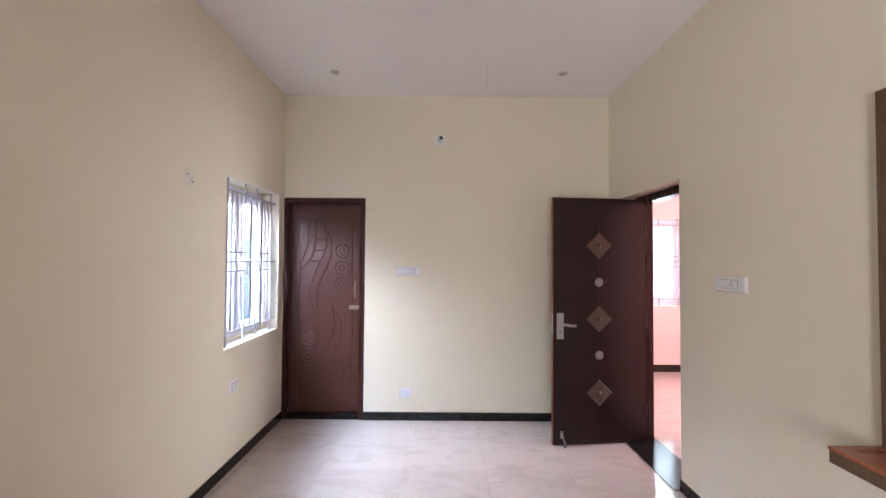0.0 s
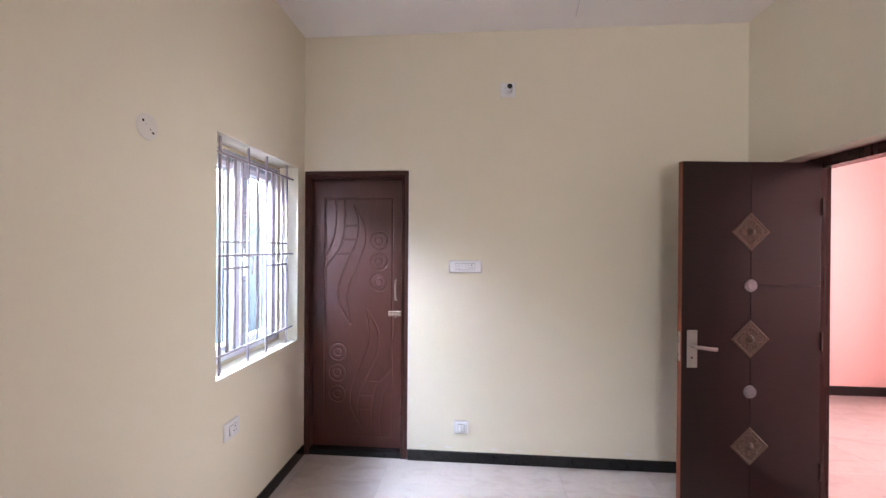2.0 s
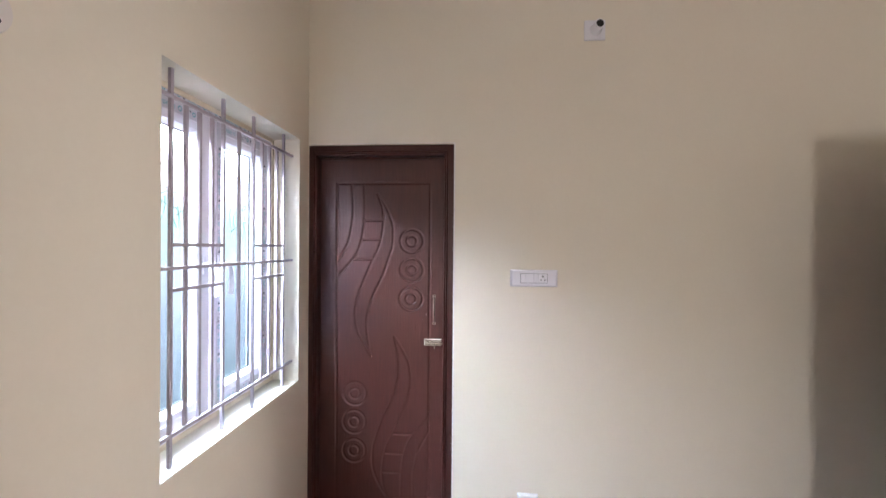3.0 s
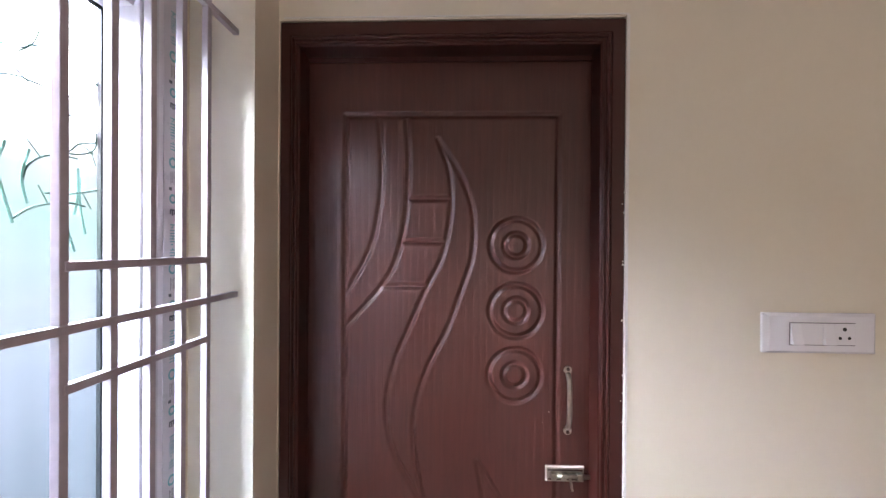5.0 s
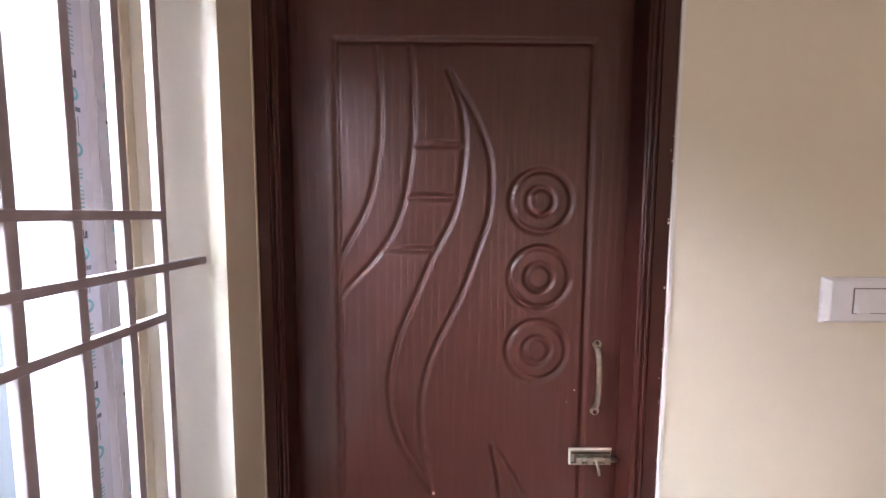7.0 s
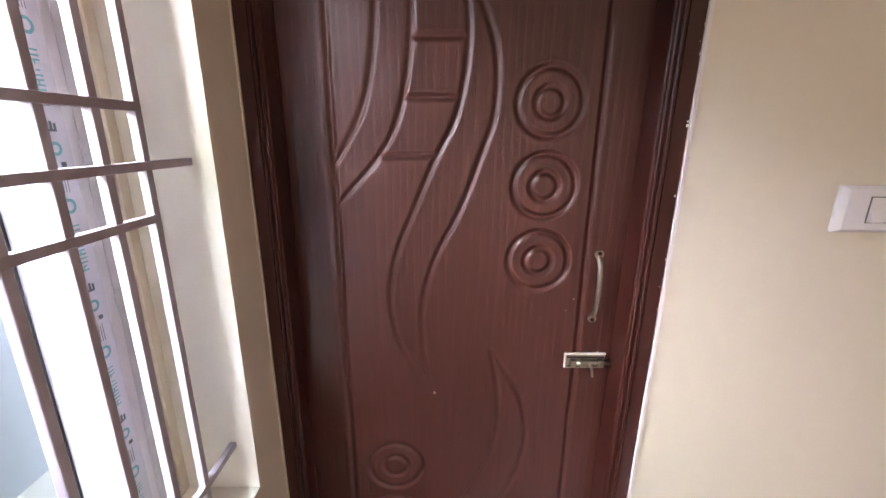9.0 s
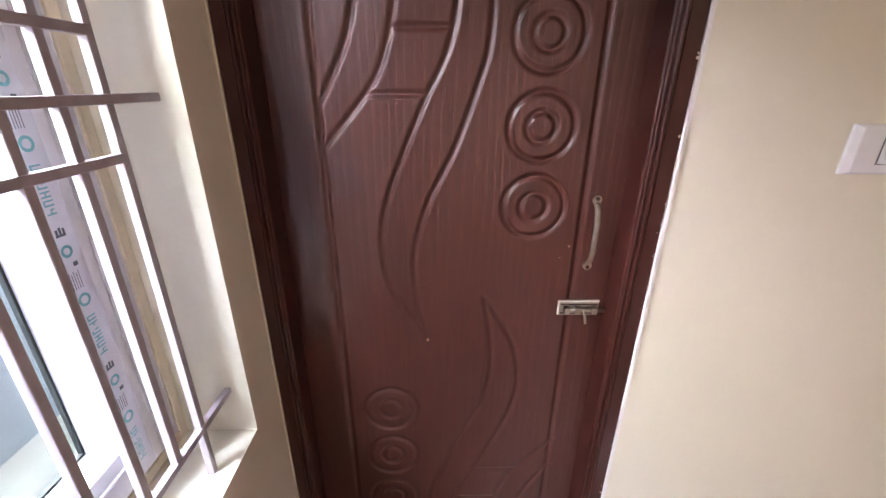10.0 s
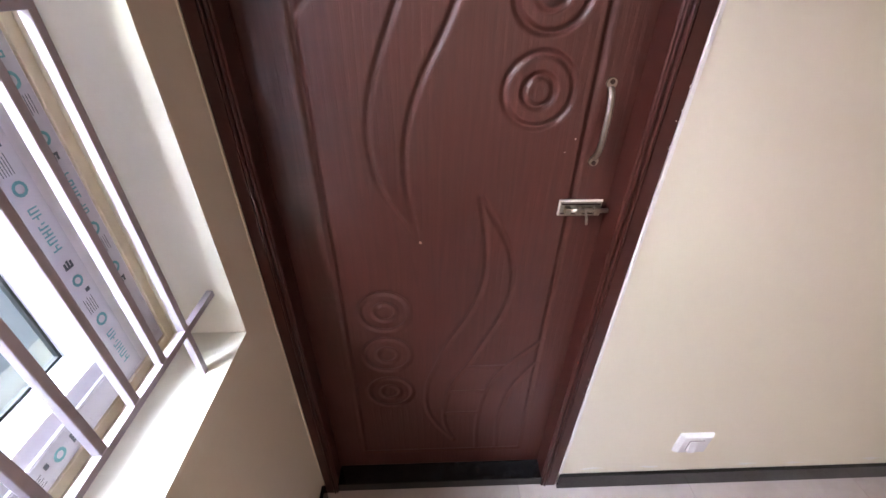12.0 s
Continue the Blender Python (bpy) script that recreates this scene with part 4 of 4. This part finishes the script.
# SWITCHBOARDS
def plate_thing(name, m, w, h, label, modules, depth=0.015):
    """A modular wall plate; its face looks along -y before m."""
    t = thing(name, (0, 0, 0), label, "switchboard")
    bm = bmesh.new()
    lo = [bm.verts.new((sx * w / 2, 0, sz * h / 2)) for sx, sz in ((-1, -1), (1, -1), (1, 1), (-1, 1))]
    mid = [bm.verts.new((sx * w / 2, -depth * 0.45, sz * h / 2)) for sx, sz in ((-1, -1), (1, -1), (1, 1), (-1, 1))]
    hi = [bm.verts.new((sx * (w / 2 - 0.010), -depth, sz * (h / 2 - 0.006))) for sx, sz in ((-1, -1), (1, -1), (1, 1), (-1, 1))]
    for a, b in ((lo, mid), (mid, hi)):
        for k in range(4):
            bm.faces.new((a[k], a[(k + 1) % 4], b[(k + 1) % 4], b[k]))
    bm.faces.new(hi)
    bm.faces.new(lo[::-1])
    part("plate", bm, white_plastic, t, bevel=0.0012)
    total = sum(k for _, k in modules) * 0.0225
    mh = 0.046
    part("module_frame", boxes((-total / 2 - 0.0018, total / 2 + 0.0012, -depth - 0.0012, -depth + 0.002, -mh / 2 - 0.0018, mh / 2 + 0.0018)), grey_plastic, t, "thin grey gap round the modules")
    x = -total / 2
    for kind, k in modules:
        wid = k * 0.0225 - 0.0008
        if kind == "rocker":
            bm = bmesh.new()
            pts = [(-depth - 0.001, -mh / 2), (-depth - 0.012, -mh / 2 + 0.001), (-depth - 0.006, 0), (-depth - 0.003, mh / 2), (-depth - 0.001, mh / 2)]
            a = [bm.verts.new((x, y, z)) for y, z in pts]
            b = [bm.verts.new((x + wid, y, z)) for y, z in pts]
            for i in range(5):
                bm.faces.new((a[i], a[(i + 1) % 5], b[(i + 1) % 5], b[i]))
            bm.faces.new(a)
            bm.faces.new(b[::-1])
            part("rocker_switch", bm, white_plastic, t, bevel=0.0006)
        elif kind == "blank":
            part("blank_module", boxes((x, x + wid, -depth - 0.0035, -depth, -mh / 2, mh / 2)), white_plastic, t, bevel=0.0006)
        elif kind == "socket":
            s = part("socket", boxes((x, x + wid, -depth - 0.0035, -depth, -mh / 2, mh / 2)), white_plastic, t, bevel=0.0006)
            bm = bmesh.new()
            cxx = x + wid / 2
            for dx, dz, r in ((0, 0.011, 0.0042), (-0.0095, -0.008, 0.0034), (0.0095, -0.008, 0.0034)):
                cylinder(bm, (cxx + dx, -depth - 0.0042, dz), (0, 1, 0), r, 0.002, 12)
            part("socket_holes", bm, black_plastic, s)
        x += k * 0.0225
    t.matrix_world = m
    return t


plate_thing("switchboard", pose(1.204, -0.001, 1.418), 0.240, 0.088, "white modular switchboard with rockers and a socket beside the bathroom door", (("rocker", 1), ("blank", 2), ("rocker", 1), ("socket", 2)))
plate_thing("switchboard", pose(W - 0.001, -1.638, 1.407, 0, 0, -90), 0.243, 0.088, "white modular switchboard with rockers and a socket beside the bedroom doorway", (("rocker", 1), ("rocker", 1), ("rocker", 1), ("socket", 2), ("rocker", 1)))
plate_thing("socket_plate", pose(1.182, -0.001, 0.256), 0.105, 0.092, "small white square socket plate low on the cream wall", (("rocker", 1), ("blank", 1)))
plate_thing("socket_plate", pose(0.001, -0.902, 0.595, 0, 0, 90), 0.125, 0.092, "white socket plate low on the wall under the window", (("rocker", 1), ("socket", 2)))

# LAMP HOLDER on a square plate, no bulb
lh = thing("lamp_holder", (1.498, 0, 2.683), "white angled lamp holder without a bulb on a square wall plate", "lamp holder")
bm = boxes((-0.052, 0.052, -0.012, -0.0005, -0.050, 0.050))
part("plate", bm, white_plastic, lh, bevel=0.003)
bm = bmesh.new()
cylinder(bm, (0.004, -0.010, 0.0), (0.12, -1, 0.10), 0.030, 0.022, 28, 0.026)
cylinder(bm, (0.006, -0.030, 0.002), (0.12, -1, 0.10), 0.0255, 0.034, 28, 0.0245)
part("socket_ring", bm, white_plastic, lh, smooth=False)
bm = bmesh.new()
cylinder(bm, (0.0095, -0.0605, 0.005), (0.12, -1, 0.10), 0.0185, 0.006, 24)
part("socket_mouth", bm, black_plastic, lh, "black bulb opening")

# round cover over a wiring point on the west wall
rc = thing("junction_cover", (0.0, -1.452, 2.013), "round white junction cover with two dark screw holes", "junction box")
bm = bmesh.new()
cylinder(bm, (0.0004, 0, 0), (1, 0, 0), 0.052, 0.006, 36, 0.049)
part("cover", bm, cover_paint, rc)
for y, z, r in ((-0.024, 0.019, 0.0055), (0.024, -0.019, 0.0055), (-0.011, 0.007, 0.002), (0.012, -0.008, 0.0032)):
    bm = bmesh.new()
    cylinder(bm, (0.0055, y, z), (1, 0, 0), r, 0.0012, 12)
    part("screw_hole", bm, black_plastic, rc)

# recessed spots
for x in (0.612, 2.538):
    sp = thing("ceiling_spot", (x, -0.498, H), "small round recessed ceiling spot, switched off", "ceiling light", "ceiling spots")
    bm = bmesh.new()
    n = 32
    prof = ((0.040, 0.0), (0.040, -0.004), (0.033, -0.006), (0.029, -0.003), (0.029, -0.0005))
    rings = [[bm.verts.new((r * math.cos(2 * math.pi * k / n), r * math.sin(2 * math.pi * k / n), z)) for k in range(n)] for r, z in prof]
    for a, b in zip(rings, rings[1:]):
        for k in range(n):
            bm.faces.new((a[k], a[(k + 1) % n], b[(k + 1) % n], b[k]))
    part("trim_ring", bm, plaster_patch, sp, smooth=True)
    bm = bmesh.new()
    cylinder(bm, (0, 0, -0.0025), (0, 0, 1), 0.0285, 0.002, 28)
    part("lens", bm, lens_grey, sp, "dull unlit lens")

# paint ridge of a patched cable chase in the ceiling
ridge = boxes((1.8825, 2.05, -0.640, -0.635, H - 0.0008, H - 0.0003))
ridge.verts.ensure_lookup_table()
box(ridge, -0.0025, 0.0025, -0.49, 0, H - 0.0024, H - 0.0003)
ridge.verts.ensure_lookup_table()
bmesh.ops.transform(ridge, matrix=Matrix.Translation((1.936, -0.15, 0)) @ Matrix.Rotation(radians(-6.7), 4, "Z"), verts=ridge.verts[8:])
part("ceiling_patch", ridge, plaster_patch, kind="structure")


# FLOOR: polished tiles on a bed
fl = new("floor")
tagged(fl, "polished beige marble-look floor tiles", kind="structure")
part("bed", boxes((-0.2, 6.4, S - 1.5, 1.95, -0.12, -0.004)), grout, fl)
TS = 0.60
OX, OY = 0.045, 0.0
tile_mesh = {}


def tile(x0, x1, y0, y1):
    key = (round(x1 - x0, 3), round(y1 - y0, 3))
    if key not in tile_mesh:
        w, h, e = key[0] / 2 - 0.0003, key[1] / 2 - 0.0003, 0.0005
        bm = bmesh.new()
        a = [bm.verts.new((sx * w, sy * h, -0.008)) for sx, sy in ((-1, -1), (1, -1), (1, 1), (-1, 1))]
        b = [bm.verts.new((sx * w, sy * h, -e)) for sx, sy in ((-1, -1), (1, -1), (1, 1), (-1, 1))]
        c = [bm.verts.new((sx * (w - e), sy * (h - e), 0)) for sx, sy in ((-1, -1), (1, -1), (1, 1), (-1, 1))]
        for p, q in ((a, b), (b, c)):
            for k in range(4):
                bm.faces.new((p[k], p[(k + 1) % 4], q[(k + 1) % 4], q[k]))
        bm.faces.new(c)
        me = bpy.data.meshes.new("tile")
        bm.to_mesh(me)
        bm.free()
        me.materials.append(tile_mat)
        tile_mesh[key] = me
    ob = new("tile", tile_mesh[key])
    ob.parent = fl
    ob.location = ((x0 + x1) / 2, (y0 + y1) / 2, 0)


def cuts(lo, hi, first):
    c = [lo]
    x = first
    while x < hi - 0.01:
        if x > lo + 0.01:
            c.append(x)
        x += TS
    return c + [hi]


def lay(x0, x1, y0, y1, fx, fy):
    xs, ys = cuts(x0, x1, fx), cuts(y0, y1, fy)
    for a, b in zip(xs, xs[1:]):
        for c, d in zip(ys, ys[1:]):
            tile(a, b, c, d)


lay(0, W + 0.11, S, 0.16, 0.058, S - 0.5 * TS)
lay(W + 0.11, 6.2, -1.9, BN, W + 0.11 + 0.3, -1.9 + 0.2)
lay(W + 0.11, 6.2, S, -1.9, W + 0.11 + 0.3, S)
